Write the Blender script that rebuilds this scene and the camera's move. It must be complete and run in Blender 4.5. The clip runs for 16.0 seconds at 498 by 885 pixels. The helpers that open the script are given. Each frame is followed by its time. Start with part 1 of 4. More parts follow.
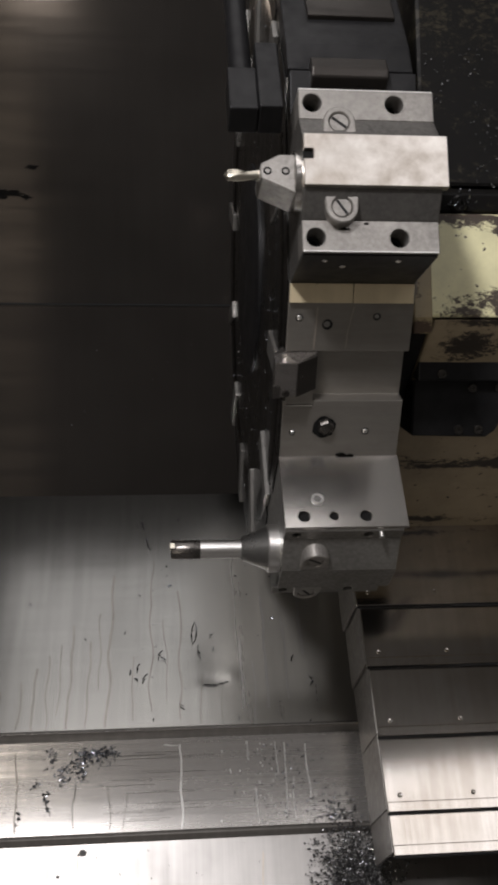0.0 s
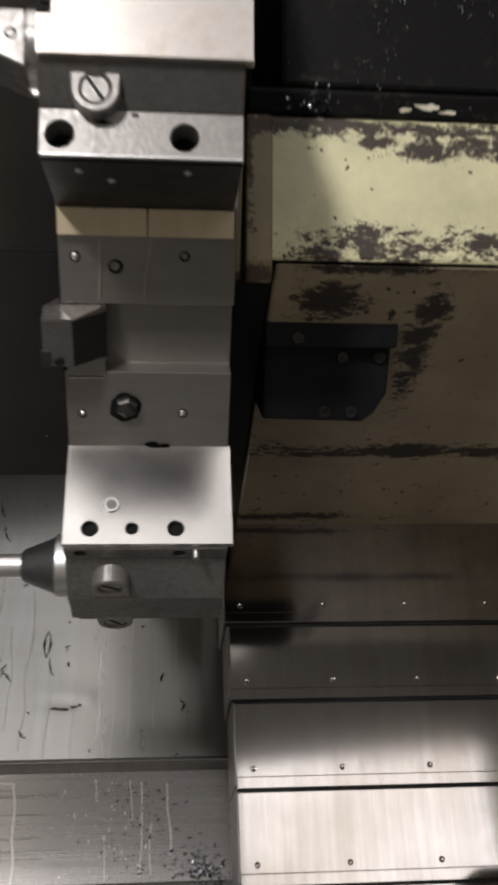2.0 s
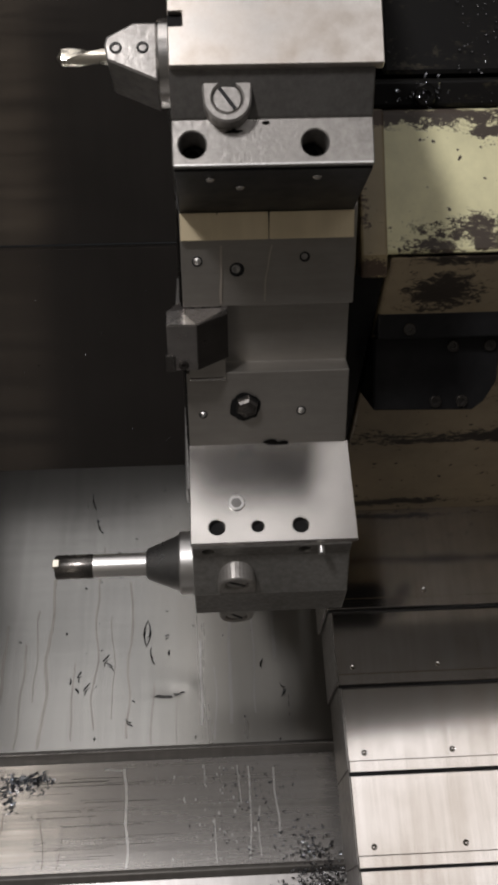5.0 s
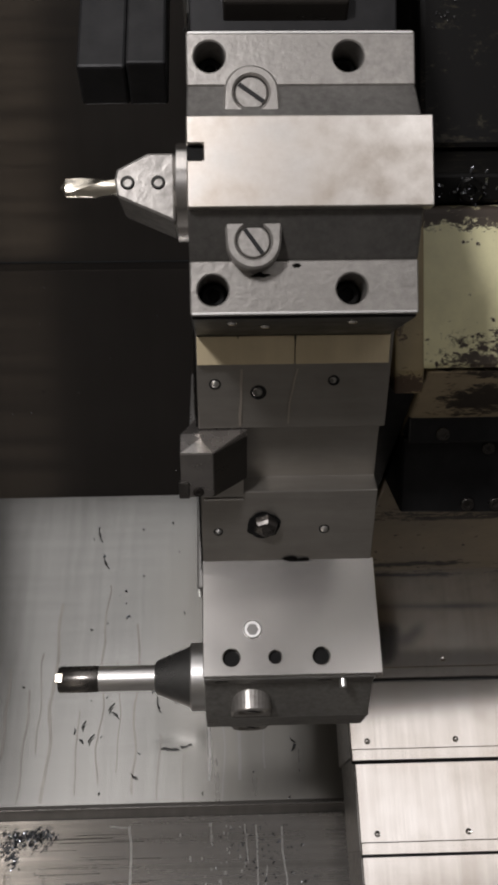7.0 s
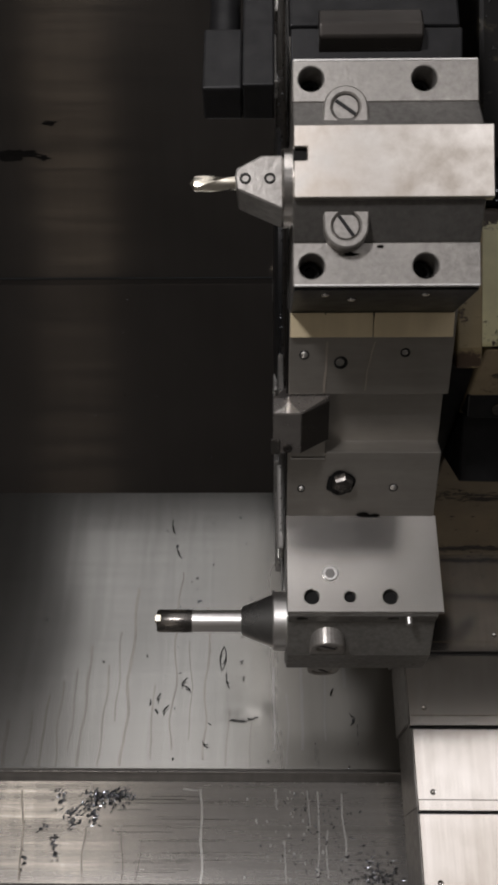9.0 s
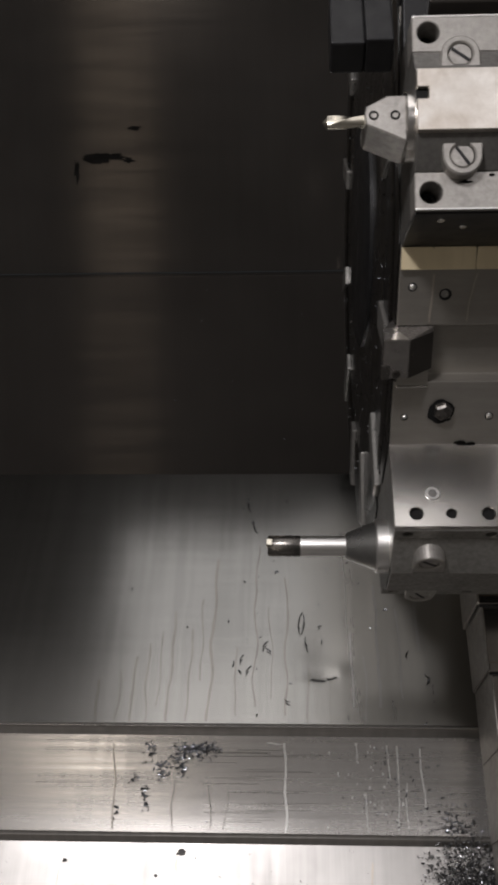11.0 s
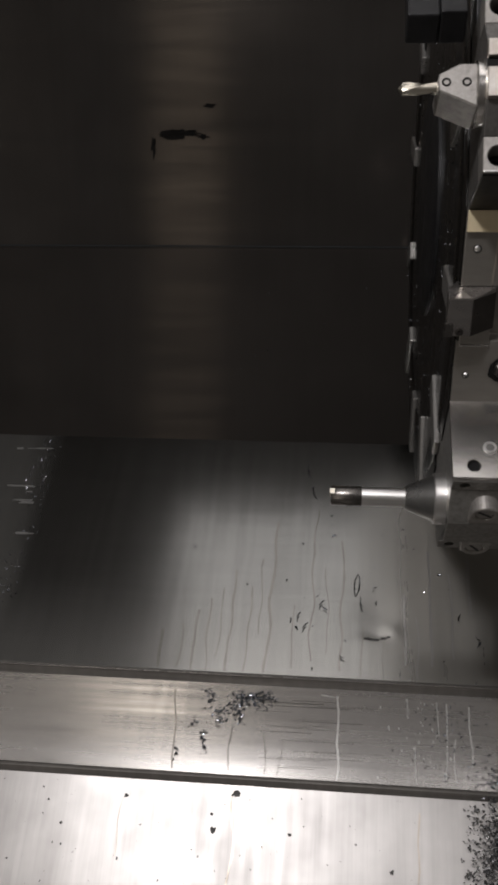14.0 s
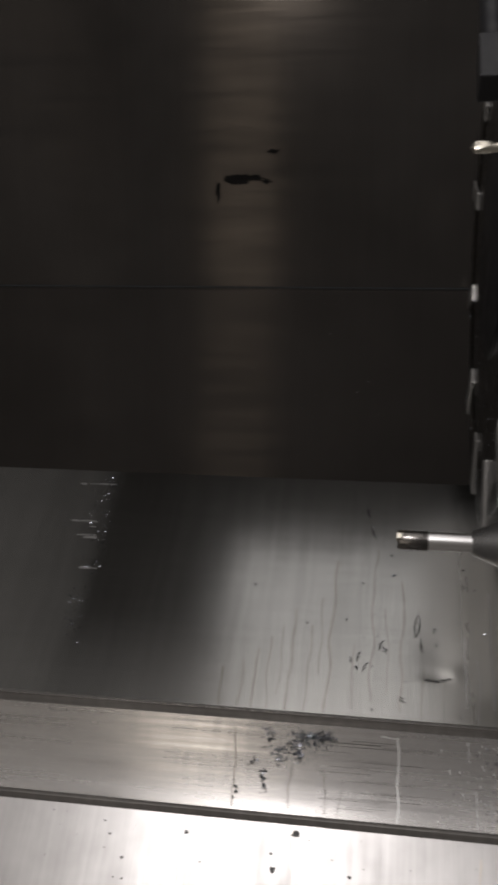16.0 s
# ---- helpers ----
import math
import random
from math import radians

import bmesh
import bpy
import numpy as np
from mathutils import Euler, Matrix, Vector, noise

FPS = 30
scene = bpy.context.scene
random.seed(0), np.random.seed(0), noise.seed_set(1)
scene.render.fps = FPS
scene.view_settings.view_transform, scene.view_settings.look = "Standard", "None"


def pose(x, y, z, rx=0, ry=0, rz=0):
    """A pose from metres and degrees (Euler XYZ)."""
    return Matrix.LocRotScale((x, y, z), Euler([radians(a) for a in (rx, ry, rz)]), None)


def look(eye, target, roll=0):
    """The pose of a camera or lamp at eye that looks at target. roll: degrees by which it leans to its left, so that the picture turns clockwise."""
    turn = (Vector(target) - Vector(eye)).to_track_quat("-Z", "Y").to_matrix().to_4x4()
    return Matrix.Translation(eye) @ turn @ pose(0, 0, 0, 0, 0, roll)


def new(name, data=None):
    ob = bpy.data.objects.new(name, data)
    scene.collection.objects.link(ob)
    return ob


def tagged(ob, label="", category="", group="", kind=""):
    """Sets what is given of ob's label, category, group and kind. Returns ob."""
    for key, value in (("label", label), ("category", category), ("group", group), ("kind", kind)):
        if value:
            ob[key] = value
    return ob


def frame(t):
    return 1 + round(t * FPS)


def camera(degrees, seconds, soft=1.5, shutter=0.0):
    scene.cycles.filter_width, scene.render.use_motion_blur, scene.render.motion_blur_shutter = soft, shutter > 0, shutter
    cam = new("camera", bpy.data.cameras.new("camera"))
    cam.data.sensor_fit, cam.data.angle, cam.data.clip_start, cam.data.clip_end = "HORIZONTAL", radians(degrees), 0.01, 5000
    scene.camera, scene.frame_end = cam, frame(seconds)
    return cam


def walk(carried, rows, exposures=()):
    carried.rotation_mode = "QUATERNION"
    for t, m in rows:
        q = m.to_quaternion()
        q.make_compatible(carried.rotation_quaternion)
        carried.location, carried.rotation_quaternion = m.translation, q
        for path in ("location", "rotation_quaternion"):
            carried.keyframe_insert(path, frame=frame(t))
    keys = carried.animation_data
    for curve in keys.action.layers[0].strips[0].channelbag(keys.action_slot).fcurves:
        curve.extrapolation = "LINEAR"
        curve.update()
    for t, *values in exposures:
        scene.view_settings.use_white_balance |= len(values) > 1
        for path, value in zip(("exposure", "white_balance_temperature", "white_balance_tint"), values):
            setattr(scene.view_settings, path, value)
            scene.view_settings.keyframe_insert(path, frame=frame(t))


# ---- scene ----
cam = camera(30.46, 16.0, 3.4, 0.4)
PATH = [
    (0, (-0.0956, -0.6426, 1.1205), (-0.0025, 0.3319, 0.9163), 0.70),
    (0.5, (-0.0653, -0.6394, 1.1166), (0.0296, 0.3345, 0.9105), 0.41),
    (1, (-0.0271, -0.6340, 1.1170), (0.0625, 0.3389, 0.9040), 0.35),
    (1.5, (0.0133, -0.6288, 1.1181), (0.0943, 0.3448, 0.9047), 0.30),
    (2, (0.0622, -0.4627, 1.0988), (0.1483, 0.5026, 0.8522), 1.63),
    (2.5, (0.0864, -0.4092, 1.0860), (0.1583, 0.5458, 0.7983), -0.29),
    (3, (0.0845, -0.4399, 1.0882), (0.1420, 0.5159, 0.7997), -1.82),
    (3.5, (0.0761, -0.4633, 1.0932), (0.1155, 0.4982, 0.8211), -0.93),
    (4, (0.0547, -0.4690, 1.0935), (0.0891, 0.4932, 0.8234), -0.94),
    (4.5, (0.0187, -0.4711, 1.0966), (0.0561, 0.4922, 0.8308), -1.26),
    (7, (0.0127, -0.3898, 1.1993), (0.0414, 0.5518, 0.8638), -0.37),
    (7.5, (0.0142, -0.3912, 1.1973), (0.0108, 0.5527, 0.8670), -1.11),
    (8, (0.0090, -0.4198, 1.1795), (0.0410, 0.5225, 0.8461), -0.74),
    (8.5, (-0.0213, -0.4447, 1.1668), (-0.0273, 0.4984, 0.8343), -0.69),
    (9, (-0.0144, -0.4830, 1.1821), (-0.0320, 0.4730, 0.8893), -0.40),
    (9.5, (-0.0141, -0.4897, 1.1784), (-0.0614, 0.4623, 0.8759), -1.14),
    (10, (-0.0271, -0.5209, 1.1319), (-0.0598, 0.4452, 0.8758), -1.40),
    (12.5, (-0.1178, -0.5901, 1.1096), (-0.1885, 0.3783, 0.8706), -0.31),
    (13, (-0.0804, -0.6063, 1.0997), (-0.1573, 0.3556, 0.8372), -0.81),
    (13.5, (-0.0788, -0.6144, 1.1007), (-0.1783, 0.3483, 0.8493), -0.16),
    (14, (-0.0815, -0.6130, 1.1011), (-0.1837, 0.3495, 0.8497), 0.03),
    (14.5, (-0.0813, -0.6128, 1.0994), (-0.1853, 0.3499, 0.8497), 0.09),
    (15, (-0.0805, -0.6129, 1.0998), (-0.1857, 0.3508, 0.8544), -0.15),
    (15.5, (-0.0757, -0.6215, 1.1091), (-0.1782, 0.3467, 0.8807), -0.32),
    (16, (-0.0970, -0.6269, 1.1160), (-0.2515, 0.3363, 0.8960), -0.09),
]
walk(cam, [(t, look(eye, target, roll)) for t, eye, target, roll in PATH], [(0.0, 0.2), (1.5, 0.17), (4.0, 0.0), (7.0, -0.08), (10.2, -0.08), (12.3, 0.68), (12.8, 0.36), (13.5, 0.0), (16.0, 0.1)])

# ---- light ----
world = bpy.data.worlds.new("world")
world.use_nodes = True
world.node_tree.nodes["Background"].inputs["Color"].default_value = (0.9, 0.95, 1.0, 1)
world.node_tree.nodes["Background"].inputs["Strength"].default_value = 0.02
scene.world = world


def area_lamp(name, m, sx, sy, watts, color):
    data = bpy.data.lights.new(name, "AREA")
    data.shape, data.size, data.size_y, data.energy, data.color = "RECTANGLE", sx, sy, watts, color
    ob = new(name, data)
    ob.matrix_world = m
    return ob


area_lamp("work_lamp", look((-0.43, -0.80, 1.95), (-0.10, 0.10, 0.90)), 0.14, 0.16, 12.0, (1.0, 0.962, 0.968))
area_lamp("work_lamp", look((0.585, -0.98, 1.98), (0.50, 0.15, 0.70)), 0.68, 0.46, 1.65, (1.0, 0.955, 0.955))
area_lamp("ceiling_lamp", look((-0.140, 0.222, 2.10), (-0.140, 0.223, 0.5)), 0.78, 0.414, 0.84, (1.0, 0.955, 0.945))
area_lamp("ceiling_lamp", look((-0.140, -0.225, 2.10), (-0.140, -0.224, 0.5)), 0.78, 0.50, 1.38, (1.0, 0.955, 0.945))
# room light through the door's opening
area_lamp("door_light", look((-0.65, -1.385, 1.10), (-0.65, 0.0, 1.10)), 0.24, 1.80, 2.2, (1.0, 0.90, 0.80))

# ---- materials ----


def nodes_of(name):
    m = bpy.data.materials.new(name)
    m.use_nodes = True
    return m, m.node_tree.nodes, m.node_tree.links, m.node_tree.nodes["Principled BSDF"]


def coords(nodes, links, scale=(1, 1, 1), turn=(0, 0, 0), kind="Object"):
    tc, mp = nodes.new("ShaderNodeTexCoord"), nodes.new("ShaderNodeMapping")
    mp.inputs["Scale"].default_value = scale
    mp.inputs["Rotation"].default_value = turn
    links.new(tc.outputs[kind], mp.inputs["Vector"])
    return mp.outputs["Vector"]


def noise_tex(nodes, links, vec, scale, detail=4, rough=0.55):
    n = nodes.new("ShaderNodeTexNoise")
    n.inputs["Scale"].default_value, n.inputs["Detail"].default_value, n.inputs["Roughness"].default_value = scale, detail, rough
    links.new(vec, n.inputs["Vector"])
    return n.outputs["Fac"]


def ramp(nodes, links, fac, stops):
    r = nodes.new("ShaderNodeValToRGB")
    el = r.color_ramp.elements
    while len(el) < len(stops):
        el.new(0.5)
    for e, (p, c) in zip(el, stops):
        e.position = p
        e.color = (*c, 1) if isinstance(c, tuple) else (c, c, c, 1)
    links.new(fac, r.inputs["Fac"])
    return r.outputs["Color"]


def mix(nodes, links, fac, a, b, blend="MIX"):
    n = nodes.new("ShaderNodeMix")
    n.data_type, n.blend_type = "RGBA", blend
    for sock, v in ((n.inputs["Factor"], fac), (n.inputs["A"], a), (n.inputs["B"], b)):
        if isinstance(v, (int, float)):
            sock.default_value = v if sock.type == "VALUE" else (v, v, v, 1)
        elif isinstance(v, tuple):
            sock.default_value = (*v, 1)
        else:
            links.new(v, sock)
    return n.outputs["Result"]


def bump(nodes, links, bsdf, height, strength, distance):
    b = nodes.new("ShaderNodeBump")
    b.inputs["Strength"].default_value, b.inputs["Distance"].default_value = strength, distance
    links.new(height, b.inputs["Height"])
    links.new(b.outputs["Normal"], bsdf.inputs["Normal"])


def metal(name, light, dark, rough, grain=(1, 1, 1), grain_scale=60, spots=18, rough_var=0.12, relief=0.15, distance=0.0006, metallic=1.0, oil=0.0, gloss=0.5):
    """Worn metal: stretched grain, patches of film, uneven gloss."""
    m, nodes, links, bsdf = nodes_of(name)
    vec = coords(nodes, links)
    fine = noise_tex(nodes, links, coords(nodes, links, grain), grain_scale, 5, 0.6)
    patch = noise_tex(nodes, links, vec, spots, 5, 0.6)
    tone = mix(nodes, links, 0.5, fine, patch)
    links.new(ramp(nodes, links, tone, [(0.32, dark), (0.66, light)]), bsdf.inputs["Base Color"])
    links.new(ramp(nodes, links, tone, [(0.3, rough + rough_var), (0.7, max(0.04, rough - rough_var))]), bsdf.inputs["Roughness"])
    bsdf.inputs["Metallic"].default_value = metallic
    bsdf.inputs["Specular IOR Level"].default_value = gloss
    if oil:
        bsdf.inputs["Coat Weight"].default_value, bsdf.inputs["Coat Roughness"].default_value = oil, 0.08
    bump(nodes, links, bsdf, fine, relief, distance)
    return m


def sheet_steel(name, light, dark, rough, along, runs_by=0.15, film_scale=3.0, spread=0.10, metallic=1.0, wander=0.02, brush_by=0.3, gloss=0.5, residue_and_light=()):
    """Sheet steel: brushed grain, faint runs of dried coolant down the slope (local y), a cloudy film, paler zones set
    by position.
    """
    m, nodes, links, bsdf = nodes_of(name)
    vec = coords(nodes, links)
    warp = nodes.new("ShaderNodeVectorMath")
    warp.operation = "MULTIPLY_ADD"
    wob = nodes.new("ShaderNodeTexNoise")
    wob.inputs["Scale"].default_value, wob.inputs["Detail"].default_value = 14.0, 2.0
    links.new(vec, wob.inputs["Vector"])
    links.new(wob.outputs["Color"], warp.inputs[0])
    warp.inputs[1].default_value = (wander, 0.0, 0.0)
    links.new(vec, warp.inputs[2])
    mp = nodes.new("ShaderNodeMapping")
    mp.inputs["Scale"].default_value = (1, 0.03, 0.03)
    links.new(warp.outputs["Vector"], mp.inputs["Vector"])
    runs = ramp(nodes, links, noise_tex(nodes, links, mp.outputs["Vector"], 85, 3, 0.55), [(0.40, 0.0), (0.62, 1.0)])
    film = noise_tex(nodes, links, vec, film_scale, 4, 0.6)
    brush = ramp(nodes, links, noise_tex(nodes, links, coords(nodes, links, along), 110, 6, 0.75), [(0.34, 0.0), (0.66, 1.0)])
    tone = mix(nodes, links, brush_by, film, brush)
    tone = mix(nodes, links, runs_by, tone, runs)
    links.new(ramp(nodes, links, tone, [(0.28, dark), (0.72, light)]), bsdf.inputs["Base Color"])
    links.new(ramp(nodes, links, tone, [(0.28, min(0.9, rough + spread)), (0.72, max(0.05, rough - spread))]), bsdf.inputs["Roughness"])
    bsdf.inputs["Metallic"].default_value = metallic
    bsdf.inputs["Specular IOR Level"].default_value = gloss
    # dried films by position, also used to lighten a dark reflection
    if residue_and_light:
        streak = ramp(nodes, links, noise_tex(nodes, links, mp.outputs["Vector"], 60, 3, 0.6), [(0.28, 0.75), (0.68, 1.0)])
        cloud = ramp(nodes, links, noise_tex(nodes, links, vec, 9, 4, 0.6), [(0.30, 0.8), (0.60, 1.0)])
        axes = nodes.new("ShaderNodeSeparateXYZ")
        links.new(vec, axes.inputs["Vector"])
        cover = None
        for axis, from_, to, share, upper in residue_and_light:
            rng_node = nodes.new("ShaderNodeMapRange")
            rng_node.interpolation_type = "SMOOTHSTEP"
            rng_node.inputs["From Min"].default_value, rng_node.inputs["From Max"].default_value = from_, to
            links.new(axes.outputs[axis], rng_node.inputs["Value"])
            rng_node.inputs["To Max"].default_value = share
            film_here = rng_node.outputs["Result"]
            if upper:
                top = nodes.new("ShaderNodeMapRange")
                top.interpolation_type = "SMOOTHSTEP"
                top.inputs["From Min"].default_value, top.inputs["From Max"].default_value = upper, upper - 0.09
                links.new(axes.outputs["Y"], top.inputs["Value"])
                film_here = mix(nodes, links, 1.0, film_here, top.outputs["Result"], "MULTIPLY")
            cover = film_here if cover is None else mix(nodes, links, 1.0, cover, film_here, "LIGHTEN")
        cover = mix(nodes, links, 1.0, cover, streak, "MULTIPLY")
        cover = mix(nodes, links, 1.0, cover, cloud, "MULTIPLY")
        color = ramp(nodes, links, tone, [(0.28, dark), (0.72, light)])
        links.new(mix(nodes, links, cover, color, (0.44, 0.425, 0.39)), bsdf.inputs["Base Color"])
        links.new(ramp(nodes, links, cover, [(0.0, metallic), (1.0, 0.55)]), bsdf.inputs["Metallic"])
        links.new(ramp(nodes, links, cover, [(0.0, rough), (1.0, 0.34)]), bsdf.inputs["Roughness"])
    if brush_by:
        bump(nodes, links, bsdf, brush, 0.015, 0.0002)
    return m


def brushed_across(m, level, rough, stretch):
    """Fine horizontal brushing on an upright sheet: its gloss is drawn out up and down."""
    nodes, links = m.node_tree.nodes, m.node_tree.links
    bsdf = nodes["Principled BSDF"]
    for link in list(bsdf.inputs["Roughness"].links):
        links.remove(link)
    up_axis = nodes.new("ShaderNodeCombineXYZ")
    up_axis.inputs["Z"].default_value = 1.0
    links.new(up_axis.outputs["Vector"], bsdf.inputs["Tangent"])
    bsdf.inputs["Roughness"].default_value = rough
    bsdf.inputs["Anisotropic"].default_value = stretch
    bands = noise_tex(nodes, links, coords(nodes, links, (0.5, 1, 6)), 9, 6, 0.65)
    links.new(ramp(nodes, links, bands, [(0.30, level * 0.45), (0.70, level * 1.5)]), bsdf.inputs["Specular IOR Level"])
    bsdf.inputs["Specular Tint"].default_value = (1.0, 0.84, 0.68, 1)


def chipped_paint(name, paint, bare, patches, gloss=0.5):
    """Machine enamel, worn through to dark oily primer in the given patches (x, z, half width, half height)."""
    m, nodes, links, bsdf = nodes_of(name)
    tc = nodes.new("ShaderNodeTexCoord")
    vec = tc.outputs["Object"]
    rough_n = mix(nodes, links, 0.4, noise_tex(nodes, links, coords(nodes, links, (0.55, 1, 1)), 42, 12, 0.85), noise_tex(nodes, links, coords(nodes, links, (0.5, 1, 1)), 240, 8, 0.85))
    wide = nodes.new("ShaderNodeMath")
    wide.operation = "MULTIPLY_ADD"
    wide.inputs[1].default_value, wide.inputs[2].default_value = 2.0, -0.5
    links.new(rough_n, wide.inputs[0])
    rough_n = wide.outputs["Value"]
    total = None
    for x, z, hw, hh in patches:
        mp = nodes.new("ShaderNodeMapping")
        mp.vector_type = "TEXTURE"
        mp.inputs["Location"].default_value, mp.inputs["Scale"].default_value = (x, 0, z), (hw, 1000, hh)
        links.new(vec, mp.inputs["Vector"])
        length = nodes.new("ShaderNodeVectorMath")
        length.operation = "LENGTH"
        links.new(mp.outputs["Vector"], length.inputs[0])
        near = nodes.new("ShaderNodeMapRange")
        near.inputs["From Min"].default_value, near.inputs["From Max"].default_value = 2.2, 0.0
        links.new(length.outputs["Value"], near.inputs["Value"])
        if total is None:
            total = near.outputs["Result"]
        else:
            mx = nodes.new("ShaderNodeMath")
            mx.operation = "MAXIMUM"
            links.new(total, mx.inputs[0])
            links.new(near.outputs["Result"], mx.inputs[1])
            total = mx.outputs["Value"]
    add = nodes.new("ShaderNodeMath")
    add.operation = "MULTIPLY_ADD"
    add.inputs[1].default_value = 0.36
    links.new(total, add.inputs[0])
    links.new(rough_n, add.inputs[2])
    lost = ramp(nodes, links, add.outputs["Value"], [(0.68, 0.0), (0.715, 1.0)])
    specks = ramp(nodes, links, noise_tex(nodes, links, vec, 130, 3, 0.5), [(0.685, 0.0), (0.71, 1.0)])
    lost = mix(nodes, links, 1.0, lost, specks, "LIGHTEN")
    tint = ramp(nodes, links, noise_tex(nodes, links, vec, 14, 6, 0.7), [(0.3, tuple(c * 0.74 for c in paint)), (0.62, paint)])
    links.new(mix(nodes, links, lost, tint, bare), bsdf.inputs["Base Color"])
    links.new(ramp(nodes, links, lost, [(0.0, 0.40), (1.0, 0.52)]), bsdf.inputs["Roughness"])
    bsdf.inputs["Specular IOR Level"].default_value = gloss
    bump(nodes, links, bsdf, mix(nodes, links, 0.85, lost, rough_n), -0.5, 0.0008)
    return m


# the first zone paints light in where the turret's reflection darkens the panel
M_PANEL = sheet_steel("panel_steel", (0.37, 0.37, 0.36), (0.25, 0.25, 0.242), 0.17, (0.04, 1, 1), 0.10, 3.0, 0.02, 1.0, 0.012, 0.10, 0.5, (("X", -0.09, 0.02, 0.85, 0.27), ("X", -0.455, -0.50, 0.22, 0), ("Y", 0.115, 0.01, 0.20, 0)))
M_STRIP = sheet_steel("strip_steel", (0.72, 0.695, 0.67), (0.34, 0.328, 0.312), 0.25, (0.012, 1, 1), 0.06, 6.0, 0.07, 0.82, 0.02, 0.33)
M_LOW = sheet_steel("apron_steel", (0.52, 0.503, 0.49), (0.31, 0.30, 0.29), 0.40, (1, 0.03, 0.03), 0.05, 7.0, 0.06, 1.0, 0.006, 0.12)
M_COVER = sheet_steel("cover_steel", (0.66, 0.635, 0.61), (0.37, 0.33, 0.285), 0.10, (1, 0.03, 0.03), 0.04, 7.0, 0.02, 1.0, 0.005, 0.12)
# both wall colours hold the dark surroundings that the steel would reflect
M_WALL = sheet_steel("wall_steel_shaded", (0.031, 0.0286, 0.0265), (0.0140, 0.0129, 0.0119), 0.6, (0.04, 1, 1), 0.03, 2.2, 0.03, 0.0, 0.02, 0.0, 0.0)
M_WALL_LOW = sheet_steel("wall_low_steel_shaded", (0.027, 0.0246, 0.0226), (0.0140, 0.0127, 0.0117), 0.6, (0.04, 1, 1), 0.03, 2.2, 0.03, 0.0, 0.02, 0.0, 0.0)
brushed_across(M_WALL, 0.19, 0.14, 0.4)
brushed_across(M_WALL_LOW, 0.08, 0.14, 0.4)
M_LIP = sheet_steel("lip_steel", (0.30, 0.285, 0.265), (0.16, 0.15, 0.14), 0.4, (0.02, 1, 1), 0.1, 3.0, 0.1, 0.5)
M_DIM = sheet_steel("chamber_steel", (0.27, 0.262, 0.25), (0.19, 0.184, 0.175), 0.5, (0.05, 1, 1), 0.1, 3.0, 0.1, 0.3)
M_TURRET = metal("turret_steel", (0.41, 0.388, 0.356), (0.27, 0.254, 0.231), 0.38, (0.15, 1, 1), 70, 20, oil=0.2, metallic=0.85)
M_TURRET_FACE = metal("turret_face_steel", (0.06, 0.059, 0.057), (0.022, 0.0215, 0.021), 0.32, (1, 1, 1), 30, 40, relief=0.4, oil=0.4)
M_CAST = metal("cast_holder_steel", (0.42, 0.40, 0.378), (0.22, 0.21, 0.197), 0.38, (1, 1, 1), 260, 60, relief=0.40, distance=0.0006, metallic=0.65)
# the next two are M_CAST again, darkened for slopes turned from the lamps
M_CAST_DARK = metal("cast_steel_shaded", (0.33, 0.322, 0.305), (0.18, 0.175, 0.165), 0.45, (1, 1, 1), 300, 26, relief=0.35, distance=0.0006, metallic=0.75)
M_CAST_SHADED = metal("cast_steel_deep_shade", (0.20, 0.193, 0.183), (0.095, 0.091, 0.086), 0.46, (1, 1, 1), 300, 26, relief=0.35, distance=0.0006, metallic=0.75)
M_GROUND = metal("ground_steel", (0.88, 0.845, 0.80), (0.42, 0.365, 0.31), 0.36, (1, 1, 1), 60, 36, 0.08, 0.05)
M_PLATE = metal("machined_plate_steel", (0.86, 0.83, 0.80), (0.72, 0.695, 0.66), 0.22, (1, 1, 1), 14, 40, 0.03, 0.01)
M_BRIGHT = metal("bright_steel", (0.90, 0.89, 0.87), (0.74, 0.73, 0.72), 0.34, (0.05, 1, 1), 120, 30, 0.06, 0.05)
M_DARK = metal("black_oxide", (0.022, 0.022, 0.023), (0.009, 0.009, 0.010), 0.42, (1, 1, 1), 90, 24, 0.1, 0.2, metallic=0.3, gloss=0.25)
M_GREY = metal("dark_tool_steel", (0.31, 0.302, 0.29), (0.17, 0.166, 0.158), 0.34, (1, 1, 1), 90, 30, 0.1, 0.12, metallic=0.7)
M_CONE = metal("chuck_steel", (0.43, 0.43, 0.425), (0.27, 0.27, 0.265), 0.29, (1, 1, 1), 60, 20, 0.05, 0.05, metallic=0.95)
M_CHIP = metal("swarf_steel", (0.46, 0.48, 0.52), (0.025, 0.025, 0.03), 0.22, (1, 1, 1), 420, 260)
M_CHIP_DARK = metal("oily_swarf", (0.34, 0.34, 0.345), (0.02, 0.02, 0.022), 0.24, (1, 1, 1), 300, 90, metallic=0.8)
M_TOOL = metal("turning_tool_steel", (0.36, 0.34, 0.325), (0.20, 0.188, 0.18), 0.28, (1, 1, 1), 60, 30, 0.06, 0.08, metallic=0.9)
M_GOLD = metal("coated_carbide", (0.78, 0.74, 0.64), (0.55, 0.51, 0.43), 0.28, (1, 1, 1), 120, 40)
M_RAIL = metal("tarnished_rail", (0.060, 0.054, 0.049), (0.028, 0.025, 0.023), 0.36, (0.1, 1, 1), 60, 24, metallic=0.7)
M_HEAD = metal("bar_head_steel", (0.17, 0.16, 0.15), (0.07, 0.066, 0.062), 0.28, (1, 1, 1), 80, 40, metallic=0.9)
